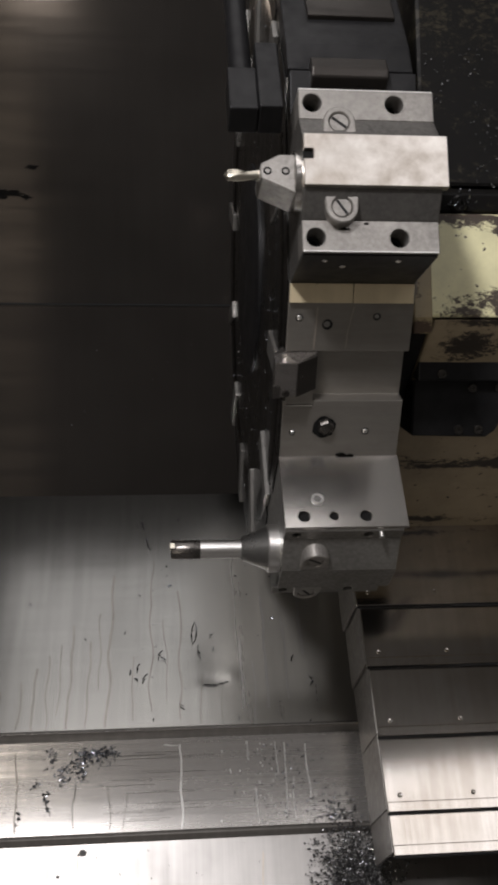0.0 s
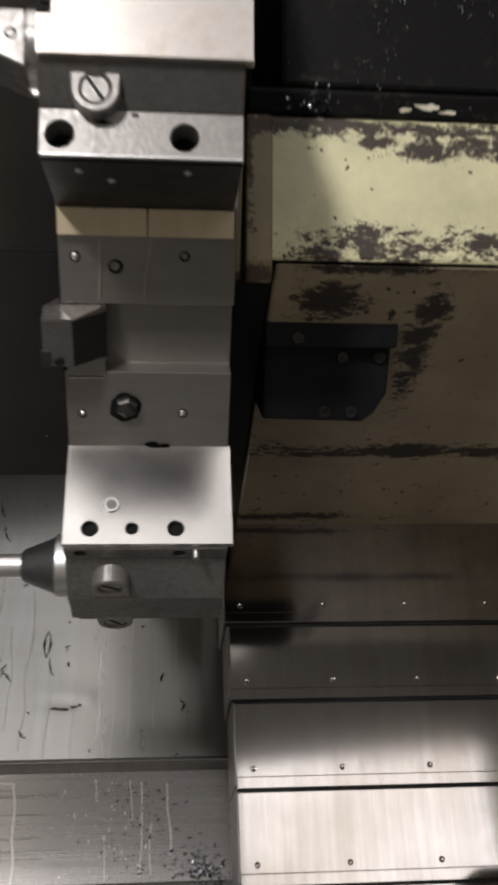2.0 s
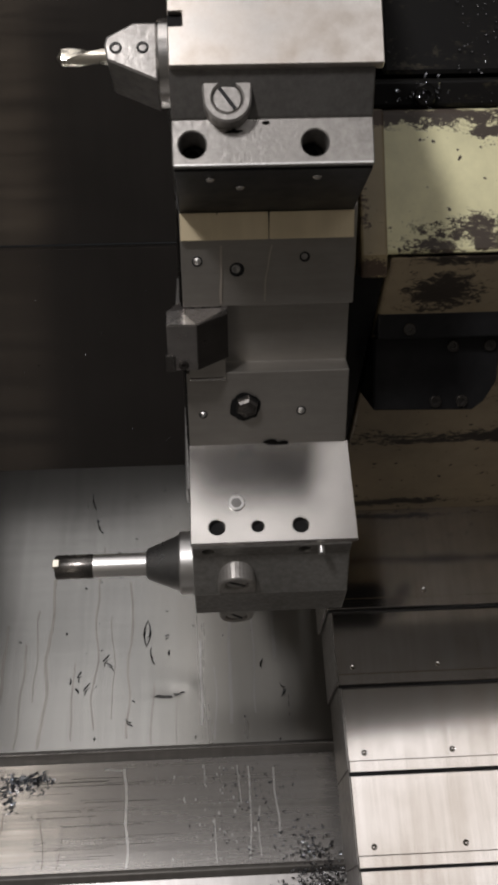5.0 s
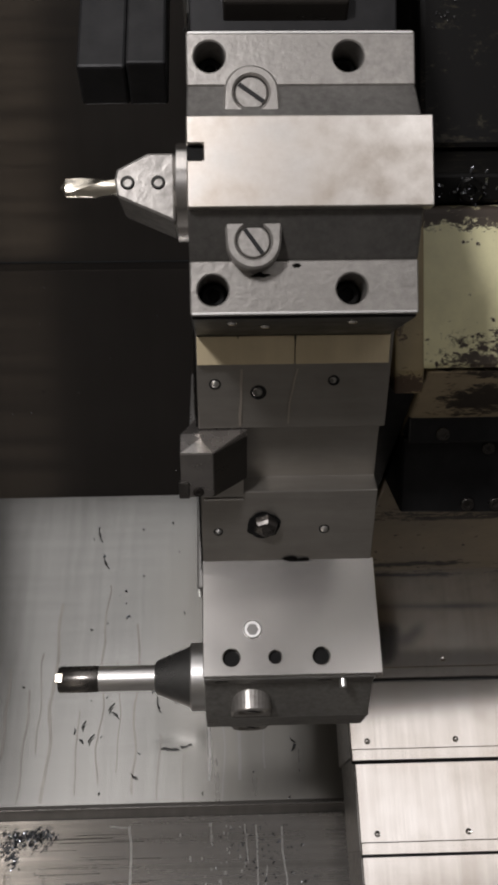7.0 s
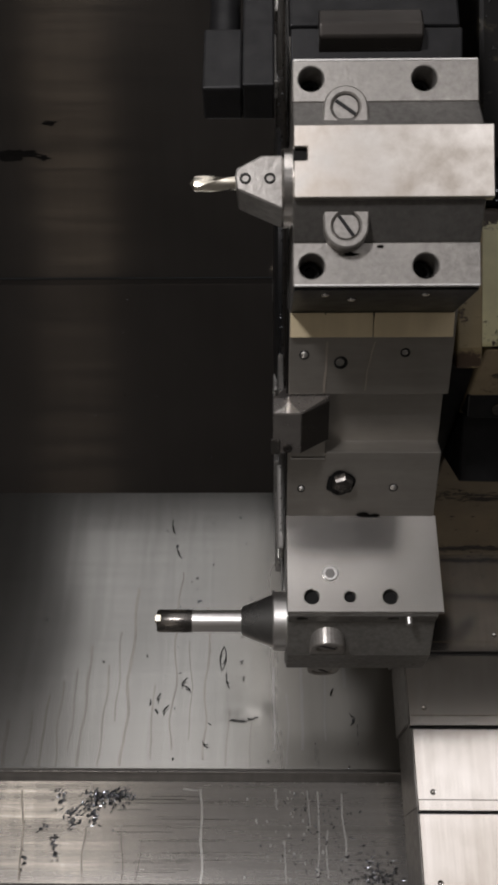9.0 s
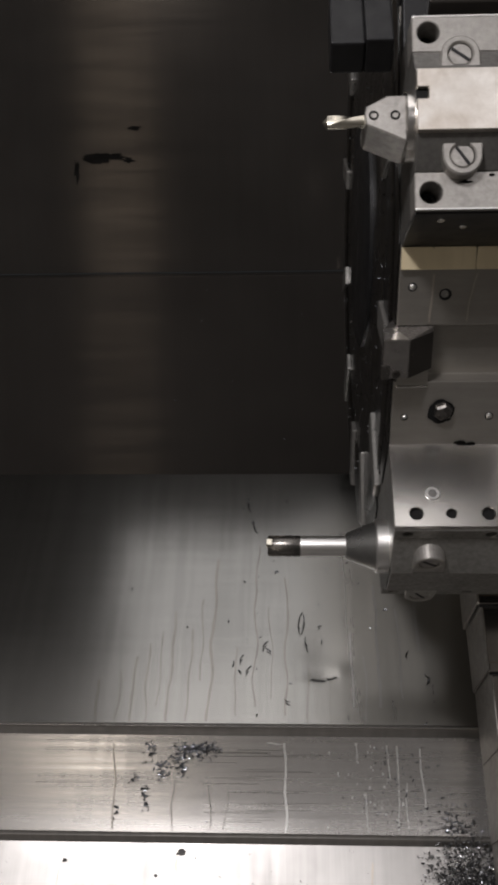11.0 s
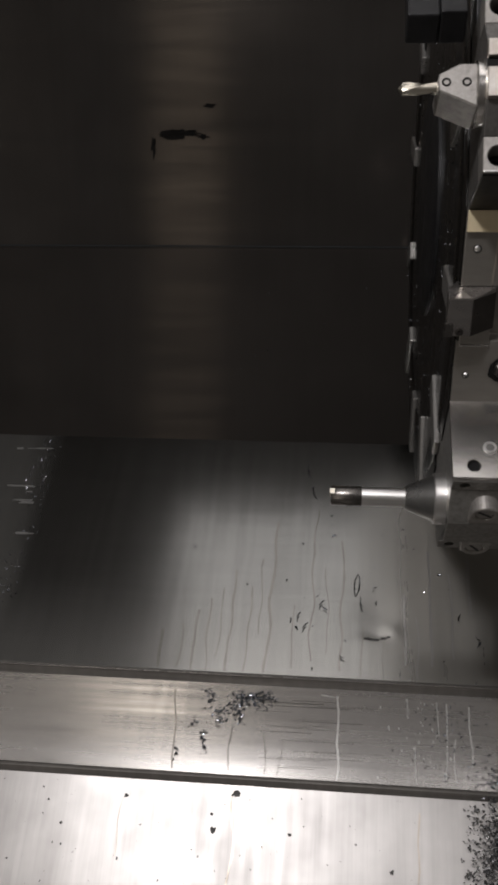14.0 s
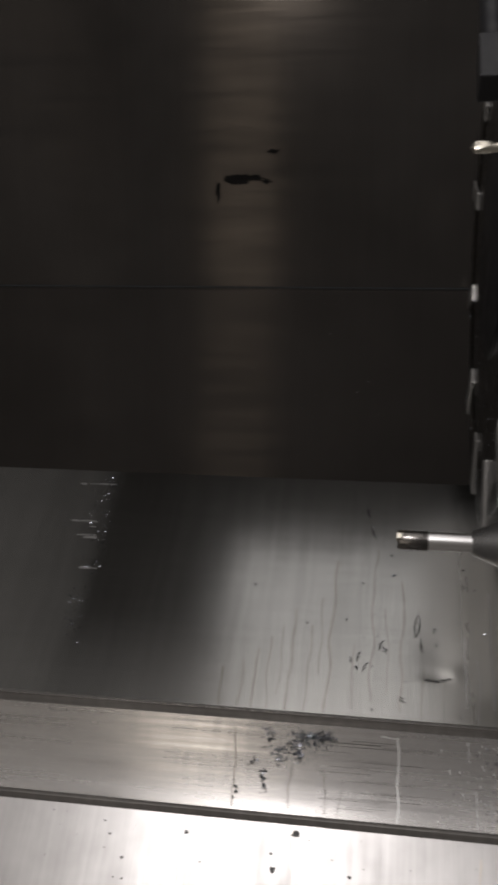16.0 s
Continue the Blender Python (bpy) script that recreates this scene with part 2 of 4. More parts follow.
M_HOLE = metal("hole_black", (0.012, 0.012, 0.012), (0.006, 0.006, 0.006), 0.6, metallic=0.0, gloss=0.1)
CREAM = (0.76, 0.725, 0.45)
PRIMER = (0.034, 0.026, 0.020)
M_BAND = metal("yellowish_band", (0.78, 0.67, 0.46), (0.54, 0.455, 0.30), 0.45, (1, 0.1, 0.1), 40, 18, 0.08, 0.08, metallic=0.2)

# ---- builders ----


def part(name, bm, material, parent=None, label="", smooth=False):
    me = bpy.data.meshes.new(name)
    bmesh.ops.recalc_face_normals(bm, faces=bm.faces[:])
    bm.to_mesh(me)
    bm.free()
    me.materials.append(material)
    if smooth:
        for p in me.polygons:
            p.use_smooth = True
        me.set_sharp_from_angle(angle=radians(38))
    ob = new(name, me)
    if parent:
        ob.parent = parent
    if label:
        ob["label"] = label
    return ob


def thing(name, m, label, category, group="", kind=""):
    ob = new(name)
    ob.empty_display_size = 0.02
    ob.matrix_world = m
    return tagged(ob, label, category, group, kind)


def soften(bm, width, angle=35, segments=2):
    if width:
        sharp = [e for e in bm.edges if len(e.link_faces) == 2 and e.calc_face_angle(0) > radians(angle)]
        bmesh.ops.bevel(bm, geom=sharp, offset=width, segments=segments, affect="EDGES", profile=0.5, clamp_overlap=True)
    return bm


def box(x0, x1, y0, y1, z0, z1, bevel=0.0008, bm=None, segments=2):
    b = bmesh.new()
    m = Matrix.LocRotScale(((x0 + x1) / 2, (y0 + y1) / 2, (z0 + z1) / 2), None, (abs(x1 - x0), abs(y1 - y0), abs(z1 - z0)))
    bmesh.ops.create_cube(b, size=1, matrix=m)
    soften(b, bevel, segments=segments)
    return join(bm, b)


def join(bm, b):
    if bm is None:
        return b
    me = bpy.data.meshes.new("joined")
    b.to_mesh(me)
    b.free()
    bm.from_mesh(me)
    bpy.data.meshes.remove(me)
    return bm


def prism(profile, x0, x1, bevel=0.0008, bm=None):
    """A profile of (y, z) points drawn out along x."""
    b = bmesh.new()
    f = b.faces.new([b.verts.new((x0, y, z)) for y, z in profile])
    out = bmesh.ops.extrude_face_region(b, geom=[f])
    bmesh.ops.translate(b, vec=(x1 - x0, 0, 0), verts=[v for v in out["geom"] if isinstance(v, bmesh.types.BMVert)])
    bmesh.ops.recalc_face_normals(b, faces=b.faces[:])
    soften(b, bevel)
    return join(bm, b)


def slab(outline, z0, z1, holes=(), bevel=0.0, bm=None, steps=28):
    """An outline of (x, y) points with round holes (x, y, radius), from z0 to z1."""
    b = bmesh.new()
    loops = []
    rings = [outline] + [[(cx + r * math.cos(a * math.tau / steps), cy + r * math.sin(a * math.tau / steps)) for a in range(steps)] for cx, cy, r in holes]
    for ring in rings:
        vs = [b.verts.new((x, y, z1)) for x, y in ring]
        loops += [b.edges.new((vs[i], vs[(i + 1) % len(vs)])) for i in range(len(vs))]
    bmesh.ops.triangle_fill(b, use_beauty=True, edges=loops)
    out = bmesh.ops.extrude_face_region(b, geom=b.faces[:])
    bmesh.ops.translate(b, vec=(0, 0, z0 - z1), verts=[v for v in out["geom"] if isinstance(v, bmesh.types.BMVert)])
    bmesh.ops.recalc_face_normals(b, faces=b.faces[:])
    soften(b, bevel, 50, 1)
    return join(bm, b)


def lathe(profile, m, steps=32, bm=None):
    """(radius, height) points turned round local z, placed by m."""
    b = bmesh.new()
    rings = []
    for r, h in profile:
        rings.append([b.verts.new((r * math.cos(k * math.tau / steps), r * math.sin(k * math.tau / steps), h)) for k in range(steps)])
    for a, c in zip(rings, rings[1:]):
        for k in range(steps):
            b.faces.new((a[k], a[(k + 1) % steps], c[(k + 1) % steps], c[k]))
    b.faces.new(rings[0])
    b.faces.new(rings[-1])
    b.transform(m)
    bmesh.ops.recalc_face_normals(b, faces=b.faces[:])
    return join(bm, b)


def slotted_screw(parent, x, y, z, r, turn, material, name="plug_screw"):
    """A round plug with a slot across, its top at z."""
    s = part(name, lathe([(r, z - 0.006), (r, z - 0.0006), (r - 0.0006, z)], Matrix.Translation((x, y, 0))), material, parent, "steel plug with a driver slot", True)
    c, n = math.cos(turn), math.sin(turn)
    b = box(-r * 0.92, r * 0.92, -r * 0.13, r * 0.13, -0.0002, 0.0004, 0)
    b.transform(Matrix.Translation((x, y, z)) @ Matrix.Rotation(turn, 4, "Z"))
    part("slot", b, M_DARK, s)
    return s


def socket_screw(parent, x, y, z, r, material, name="socket_screw"):
    """A screw ring with a sunk socket, its top at z."""
    s = part(name, lathe([(r, z - 0.004), (r, z - 0.0004), (r - 0.0005, z), (r * 0.6, z), (r * 0.56, z - 0.0022)], Matrix.Translation((x, y, 0)), 20), material, parent, "", True)
    return s


def station(y, z, elev):
    """The pose of a turret station: local x along the turret axis, y up the facet, z outwards."""
    return pose(0, y, z, 90 - elev)


# ---- enclosure ----
def rect(u0, u1, v0, v1, thick, bevel=0.001):
    return box(u0, u1, v0, v1, -thick, 0, bevel)


def panel_rise(x, d):
    """How far the buckled, dented panel stands above its plane, d up the slope."""
    h = 0.0006 * noise.noise((x * 5, d * 5, 0.3)) + 0.00015 * noise.noise((x * 17, d * 17, 0.7))
    u, v = (x + 0.0360) / 0.0180, (d - 0.066) / 0.0065
    h -= 0.0007 * math.exp(-(u * u + v * v))
    u, v = (x + 0.0190) / 0.0100, (d - 0.071) / 0.0100
    h += 0.0007 * math.exp(-(u * u + v * v))
    u, v = (x + 0.036) / 0.024, (d - 0.090) / 0.026
    h -= 0.0007 * math.exp(-(u * u + v * v))
    return h * min(1.0, d / 0.02)


def bent_sheet():
    """The sloping panel up to the back wall, slightly buckled and with a dent."""
    slope, length, n1 = radians(36.5), 0.3455, 50
    path = []
    steps = [0.0095] + [0.012 + 0.006 * i for i in range(4)] + [0.036 + 0.002 * i for i in range(45)]
    steps += [0.126 + (length - 0.126) * i / n1 for i in range(n1 + 1)]
    for d in steps:
        path.append((0.2974 + d * math.cos(slope), 0.5877 + d * math.sin(slope), slope, d))
    b = bmesh.new()
    grid = []
    xs = [-1.0 + 0.01 * i for i in range(90)] + [-0.10 + 0.002 * i for i in range(80)] + [0.06 + 0.01 * i for i in range(90)]
    for y, z, a, d in path:
        row = []
        for x in xs:
            h = panel_rise(x, d)
            row.append(b.verts.new((x, y - 0.2974 - math.sin(a) * h, z - 0.5877 + math.cos(a) * h)))
        grid.append(row)
    for p, q in zip(grid, grid[1:]):
        for k in range(len(xs) - 1):
            b.faces.new((p[k], p[k + 1], q[k + 1], q[k]))
    geo = bmesh.ops.extrude_face_region(b, geom=b.faces[:])
    bmesh.ops.translate(b, vec=(0, 0.003, -0.005), verts=[v for v in geo["geom"] if isinstance(v, bmesh.types.BMVert)])
    return b


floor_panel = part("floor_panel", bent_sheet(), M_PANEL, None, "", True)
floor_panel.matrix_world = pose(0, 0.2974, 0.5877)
PANEL_FRAME = pose(0, 0.2974, 0.5877, 36.5)
tagged(floor_panel, "sloping grey sheet steel panel streaked with dried coolant, dented", "panel", kind="structure")
panel_lip = part("panel_lip", box(-1.0, 0.95, -0.003, 0.003, -0.017, 0.0005, 0.001), M_LIP)
panel_lip.matrix_world = pose(0, 0.3048, 0.5938, 4)
tagged(panel_lip, "dark folded lip along the panel's lower edge", "trim", kind="structure")

# bright strip draws the lip's worn edge together with its highlight
panel_edge = part("panel_edge", box(-1.0, 0.95, -0.0008, 0.0005, -0.0010, 0.0006, 0.0003), M_STRIP)
panel_edge.matrix_world = pose(0, 0.3014, 0.5945, 4)
tagged(panel_edge, "bright strip for the worn edge and highlight along the folded lip", "trim", kind="structure")


def stepped_sheet():
    """The lower back wall: a steep sheet from the top of the sloping panel, set where the panel's reflection turns
    dark, with a narrow step back to the seam.
    """
    y, z = 0.2974 + 0.3450 * math.cos(radians(36.5)), 0.5877 + 0.3450 * math.sin(radians(36.5))
    return prism([(y, z - 0.004), (y + 0.028, 1.0450), (0.6560, 1.0462), (0.6560, 1.0400), (y + 0.034, 1.0390), (y + 0.006, z - 0.006)], -1.0, 0.95, 0.0006)


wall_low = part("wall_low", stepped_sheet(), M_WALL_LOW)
tagged(wall_low, "lower back wall sheet coloured for the dark reflection above the panel", "wall", kind="structure")
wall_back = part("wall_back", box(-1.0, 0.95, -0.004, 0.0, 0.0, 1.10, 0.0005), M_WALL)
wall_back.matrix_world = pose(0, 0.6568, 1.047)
tagged(wall_back, "steel back wall coloured for the dark it reflects, stained", "wall", kind="structure")
LEDGE, SAG = 0.095, 0.0034


def ledge_z(y):
    """How far the bowed ledge lies under its chord."""
    return -4 * SAG * (y / LEDGE) * (1 - y / LEDGE)


ys = [LEDGE * i / 14 for i in range(15)]
ledge_strip = part("ledge_strip", prism([(y, ledge_z(y)) for y in ys] + [(y, ledge_z(y) - 0.005) for y in reversed(ys)], -1.0, 0.95, 0), M_STRIP, None, "", True)
ledge_strip.matrix_world = pose(0, 0.2475, 0.5045, 58)
tagged(ledge_strip, "narrow steel ledge with brushed smears and loose chips", "ledge", kind="structure")
apron_gap = part("apron_gap", box(-1.0, 0.95, -0.003, 0.003, -0.014, 0.0, 0.001), M_LIP)
apron_gap.matrix_world = pose(0, 0.2475, 0.5025, 8)
tagged(apron_gap, "dark gap under the ledge", "trim", kind="structure")
lower_apron = part("lower_apron", rect(-1.0, 0.95, -0.62, 0.02, 0.006, 0.0012), M_LOW)
lower_apron.matrix_world = pose(0, 0.246, 0.493, 44)
tagged(lower_apron, "bright sheet steel apron below the ledge", "panel", kind="structure")
wall_left = part("wall_left", box(-1.02, -1.0, -1.4, 1.1, 0.0, 2.15), M_DIM)
tagged(wall_left, "dark steel side wall of the chamber", "wall", kind="structure")
wall_right = part("wall_right", box(0.95, 0.97, -1.4, 1.1, 0.0, 2.15), M_DIM)
tagged(wall_right, "dark steel side wall of the chamber", "wall", kind="structure")
ceiling = part("ceiling", box(-1.02, 0.97, -1.4, 1.1, 2.15, 2.17), M_DIM)
tagged(ceiling, "dark steel chamber ceiling", "ceiling", kind="structure")
wall_front = part("wall_front", box(-1.02, 0.97, -1.42, -1.4, 0.0, 2.15), M_DIM)
tagged(wall_front, "dark door side of the chamber", "wall", kind="structure")
floor = part("floor", box(-1.02, 0.97, -1.42, 1.1, -0.02, 0.0), M_DIM)
tagged(floor, "dark steel chamber floor", "floor", kind="structure")

# unseen upright, added next to door_light
added_upright = part("added_upright", box(-0.80, -0.775, -1.40, -1.34, 0.0, 2.15, 0.004), chipped_paint("cream_enamel_door", (0.62, 0.56, 0.38), (0.055, 0.05, 0.042), [(-0.79, 1.0, 0.02, 0.1)]))
tagged(added_upright, "cream-painted upright out of view, added beside the door light", "door frame", kind="structure")

# ---- turret ----
CORNER_LOW, CORNER_TOP = (0.0922, 0.9501), (0.0515, 1.0991)
FACET = math.hypot(CORNER_LOW[0] - CORNER_TOP[0], CORNER_LOW[1] - CORNER_TOP[1])
ELEV = -math.degrees(math.atan2(CORNER_LOW[0] - CORNER_TOP[0], CORNER_TOP[1] - CORNER_LOW[1]))
APOTHEM = FACET / 2 / math.tan(radians(15))
AXIS_Y = (CORNER_LOW[0] + CORNER_TOP[0]) / 2 + APOTHEM * math.cos(radians(ELEV))
AXIS_Z = (CORNER_LOW[1] + CORNER_TOP[1]) / 2 - APOTHEM * math.sin(radians(ELEV))
turret = thing("tool_turret", pose(0, AXIS_Y, AXIS_Z), "large dark steel twelve-sided tool turret disc, oily and scratched", "turret")


R_CORNER = APOTHEM / math.cos(radians(15))
GROOVE_DEEP = 0.014
# groove edges along the facet, counted from its lower corner
G0, G1 = 0.0555, 0.0980
disc_profile = []
for k in range(12):
    a0 = radians(ELEV - 15 + 30 * k)
    p0 = Vector((-R_CORNER * math.cos(a0), R_CORNER * math.sin(a0)))
    a1 = radians(ELEV + 15 + 30 * k)
    p1 = Vector((-R_CORNER * math.cos(a1), R_CORNER * math.sin(a1)))
    t = (p1 - p0).normalized()
    n = Vector((-math.cos(radians(ELEV + 30 * k)), math.sin(radians(ELEV + 30 * k))))
    disc_profile += [p0 + t * 0.001, p0 + t * G0, p0 + t * G0 - n * GROOVE_DEEP, p0 + t * G1 - n * GROOVE_DEEP, p0 + t * G1, p1 - t * 0.001]
part("disc", prism([(p.x, p.y) for p in disc_profile], 0.0, 0.0985, 0.0007), M_TURRET, turret)
# a thin facing makes the disc front darker than its rim
part("face_plate", prism([(p.x * 0.992, p.y * 0.992) for p in disc_profile], -0.0012, 0.0004, 0), M_TURRET_FACE, turret, "thin darker oily facing over the front of the disc")
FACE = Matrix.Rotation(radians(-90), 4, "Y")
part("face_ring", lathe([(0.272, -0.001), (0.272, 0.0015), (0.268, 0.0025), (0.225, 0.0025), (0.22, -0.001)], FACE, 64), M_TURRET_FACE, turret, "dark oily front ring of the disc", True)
part("hub", lathe([(0.11, -0.001), (0.11, 0.004), (0.104, 0.006)], FACE, 40), M_DARK, turret, "black round hub cover", True)
for k in range(12):
    a = ELEV + 30 * k
    m = pose(0, 0, 0) @ Matrix.Rotation(radians(-a), 4, "X")
    b = box(-0.0055, 0.0, -0.282, -0.212, -0.011, 0.011, 0.0016)
    b.transform(m)
    part("wedge_clamp", b, M_GREY, turret, "worn oily wedge clamp on the disc face")

# ---- tool holders ----
WIDE, FLANGE_Z, LONG = 0.119, 0.0655, 0.0965


def tool_holder(m, label, cap, cap_label, slope0, cap0, cap_z, hole_y, hole_r, flank, boss, flange, proud, cap_long, boss_top):
    h = thing("tool_holder", m, label, "tool holder", "tool holders on the turret")
    low = 0.0455
    slope1, cap1 = WIDE - slope0, WIDE - cap0
    # the upper body takes the deeper of the two shaded tones
    part("body", prism([(0, -0.012), (0, low), (slope0, low), (slope0, FLANGE_Z), (cap0, cap_z - proud), (cap1, cap_z - proud), (slope1, FLANGE_Z), (slope1, low), (WIDE, low), (WIDE, -0.012)], 0.0, LONG, 0.0009), M_CAST_SHADED if flank else M_CAST_DARK, h, "rough-cast body, darkened for the shade on its slopes")
    for y0, y1, hy in ((0.0, slope0, hole_y), (slope1, WIDE, WIDE - hole_y)):
        part("flange", slab([(0, y0), (LONG, y0), (LONG, y1), (0, y1)], low, FLANGE_Z, [(0.0097, hy, hole_r), (0.0683, hy, hole_r)], 0.0006), flange, h)
        # screws are coloured black so that the depth of the holes stays dark
        for hx in (0.0097, 0.0683):
            part("cap_screw", lathe([(hole_r * 0.97, low - 0.001), (hole_r * 0.97, low + 0.0004), (hole_r * 0.8, low + 0.0006), (hole_r * 0.8, low + 0.004), (hole_r * 0.7, low + 0.0048), (hole_r * 0.45, low + 0.0048), (hole_r * 0.4, low + 0.002)], Matrix.Translation((hx, hy, 0)), 20), M_HOLE, h, "cap screw deep in its hole, blackened for the shade there", True)
    part("cap_plate", slab([(0, cap0), (cap_long, cap0), (cap_long, cap1), (0, cap1), (0, 0.0668), (0.0068, 0.0668), (0.0068, 0.0600), (0, 0.0600)], cap_z - 0.006, cap_z, (), 0.0005), cap, h, cap_label)
    # black floor paints the slot's shade
    part("key_slot_shade", box(0.0002, 0.0066, 0.0602, 0.0666, cap_z - 0.0045, cap_z - 0.003, 0), M_HOLE, h, "black floor for the shade in the key slot")
    top = boss_top
    for cy, side in ((0.0290, -1), (0.0900, 1)):
        u = [(0.0268 + 0.0114 * math.cos(radians(a)), cy + side * 0.0114 * math.sin(radians(a))) for a in range(0, 181, 12)]
        u += [(0.0268 - 0.0122, cy - side * 0.0145), (0.0268 + 0.0122, cy - side * 0.0145)]
        if side < 0:
            u.reverse()
        part("boss", slab(u, 0.05, top, [(0.0268, cy, 0.0072)], 0.0009), boss, h, "rounded boss round a coolant plug")
        slotted_screw(h, 0.0268, cy, top - 0.001, 0.0068, -0.62 if side > 0 else -0.95, M_CAST)
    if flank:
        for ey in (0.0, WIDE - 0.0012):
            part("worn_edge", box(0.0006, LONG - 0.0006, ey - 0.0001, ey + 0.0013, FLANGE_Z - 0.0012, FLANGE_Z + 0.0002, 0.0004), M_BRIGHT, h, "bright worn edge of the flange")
        # black sheet puts the flank's downward shade into colour
        part("flank_shade_plate", box(0.0005, LONG - 0.0005, -0.0012, 0.0002, -0.004, FLANGE_Z - 0.0035, 0.0004), M_DARK, h, "black sheet for the shade on the downward flank")
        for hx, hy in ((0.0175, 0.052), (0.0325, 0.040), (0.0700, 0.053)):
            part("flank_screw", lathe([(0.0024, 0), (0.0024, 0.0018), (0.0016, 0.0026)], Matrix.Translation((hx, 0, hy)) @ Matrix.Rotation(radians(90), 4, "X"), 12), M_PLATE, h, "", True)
    return h


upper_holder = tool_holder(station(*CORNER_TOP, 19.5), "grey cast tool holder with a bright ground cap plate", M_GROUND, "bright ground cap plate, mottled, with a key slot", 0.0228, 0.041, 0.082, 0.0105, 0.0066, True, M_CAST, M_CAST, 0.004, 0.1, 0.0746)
LOW_ELEV = -45.0
low_y = CORNER_LOW[0] - WIDE * math.sin(radians(LOW_ELEV))
low_z = CORNER_LOW[1] - WIDE * math.cos(radians(LOW_ELEV))
# cap and flanges use the shaded tone because this holder faces downwards
lower_holder = tool_holder(station(low_y, low_z, LOW_ELEV), "grey cast tool holder with a bright drilled side plate", M_CAST_DARK, "cap plate darkened for facing down, with a key slot", 0.0135, 0.0420, 0.0795, 0.0068, 0.0038, False, M_CAST, M_CAST_DARK, 0.0003, 0.0967, 0.0790)
side = slab([(-0.0005, -0.003), (0.1, -0.003), (0.1, FLANGE_Z - 0.001), (-0.0005, FLANGE_Z - 0.001)], 0.0, 0.004, [(0.0155, 0.054, 0.0048), (0.0401, 0.054, 0.0036), (0.066, 0.054, 0.0048)], 0.0005)
side.transform(Matrix.Translation((0, WIDE, 0)) @ Matrix(((1, 0, 0, 0), (0, 0, 1, 0), (0, 1, 0, 0), (0, 0, 0, 1))))
# black discs stand for the dark depth of the shallow holes
for hx, hr in ((0.0155, 0.0047), (0.0401, 0.0035), (0.066, 0.0047)):
    part("hole_shade", lathe([(hr, 0.0002), (hr, 0.0006)], Matrix.Translation((hx, WIDE, 0.054)) @ Matrix.Rotation(radians(-90), 4, "X"), 20), M_HOLE, lower_holder)
part("side_screw", lathe([(0.0052, 0.003), (0.0052, 0.0046), (0.0046, 0.0052), (0.0034, 0.0052), (0.0032, 0.0044)], Matrix.Translation((0.0278, WIDE, 0.0385)) @ Matrix.Rotation(radians(-90), 4, "X"), 20), M_BRIGHT, lower_holder, "bright socket set screw", True)
part("dowel_pin", lathe([(0.0022, -0.002), (0.0022, 0.0045), (0.0017, 0.005)], Matrix.Translation((0.078, WIDE - 0.0035, FLANGE_Z)), 14), M_BRIGHT, lower_holder, "short bright dowel pin", True)
part("screw_socket", lathe([(0.0034, 0.0040), (0.0034, 0.0046)], Matrix.Translation((0.0278, WIDE, 0.0385)) @ Matrix.Rotation(radians(-90), 4, "X"), 6), M_GREY, lower_holder, "hexagon socket")
side_plate = part("side_plate", side, M_PLATE, lower_holder, "bright machined side plate with three holes")


# a drill in a clamping sleeve, in the upper holder
up = station(*CORNER_TOP, 19.5)
sleeve = thing("drill_sleeve", up @ Matrix.Translation((0, 0.0532, 0.058)), "steel clamping sleeve with a flat top and two set screws", "tool sleeve")
part("collar", lathe([(0.0205, 0), (0.0205, 0.0045), (0.0195, 0.0055)], Matrix.Rotation(radians(-90), 4, "Y"), 40), M_PLATE, sleeve, "", True)
part("sleeve_body", slab([(-0.005, -0.0165), (-0.005, 0.0115), (-0.016, 0.0115), (-0.0285, 0.005), (-0.0295, 0.001), (-0.0285, -0.006)], -0.016, 0.0186, (), 0.0009), M_CAST, sleeve)
for sx in (-0.0242, -0.0118):
    socket_screw(sleeve, sx, -0.0005, 0.0192, 0.0029, M_TURRET_FACE, "set_screw")
drill = thing("twist_drill", up @ Matrix.Translation((-0.029, 0.0537, 0.066)), "short coated twist drill held in the sleeve", "drill")


def twist(length, r, turns, steps=40):
    b = bmesh.new()
    rings = []
    for i in range(steps + 1):
        u = i / steps
        ang = u * turns * math.tau
        ring = []
        taper = 1.0 if u < 0.9 else 1.0 - (u - 0.9) / 0.1 * 0.85
        for k in range(16):
            a = k * math.tau / 16
            rr = r * (1.0 - 0.32 * max(0.0, math.cos(2 * a)) ** 2) * taper
            ring.append(b.verts.new((-u * length, rr * math.cos(a + ang), rr * math.sin(a + ang))))
        rings.append(ring)
    for p, q in zip(rings, rings[1:]):
        for k in range(16):
            b.faces.new((p[k], p[(k + 1) % 16], q[(k + 1) % 16], q[k]))
    b.faces.new(rings[0])
    b.faces.new(rings[-1])
    return b


part("flute", twist(0.024, 0.0040, 0.28), M_GOLD, drill, "", True)

# a boring bar in its chuck, in the lower holder
low = station(low_y, low_z, LOW_ELEV)
chuck = thing("bar_chuck", low @ Matrix.Translation((0, 0.0645, 0.0525)), "dark conical steel chuck that grips the boring bar", "tool chuck")
part("cone", lathe([(0.0195, 0.0085), (0.0185, 0.0095), (0.0102, 0.0300), (0.0085, 0.0312)], Matrix.Rotation(radians(-90), 4, "Y"), 48), M_CONE, chuck, "", True)
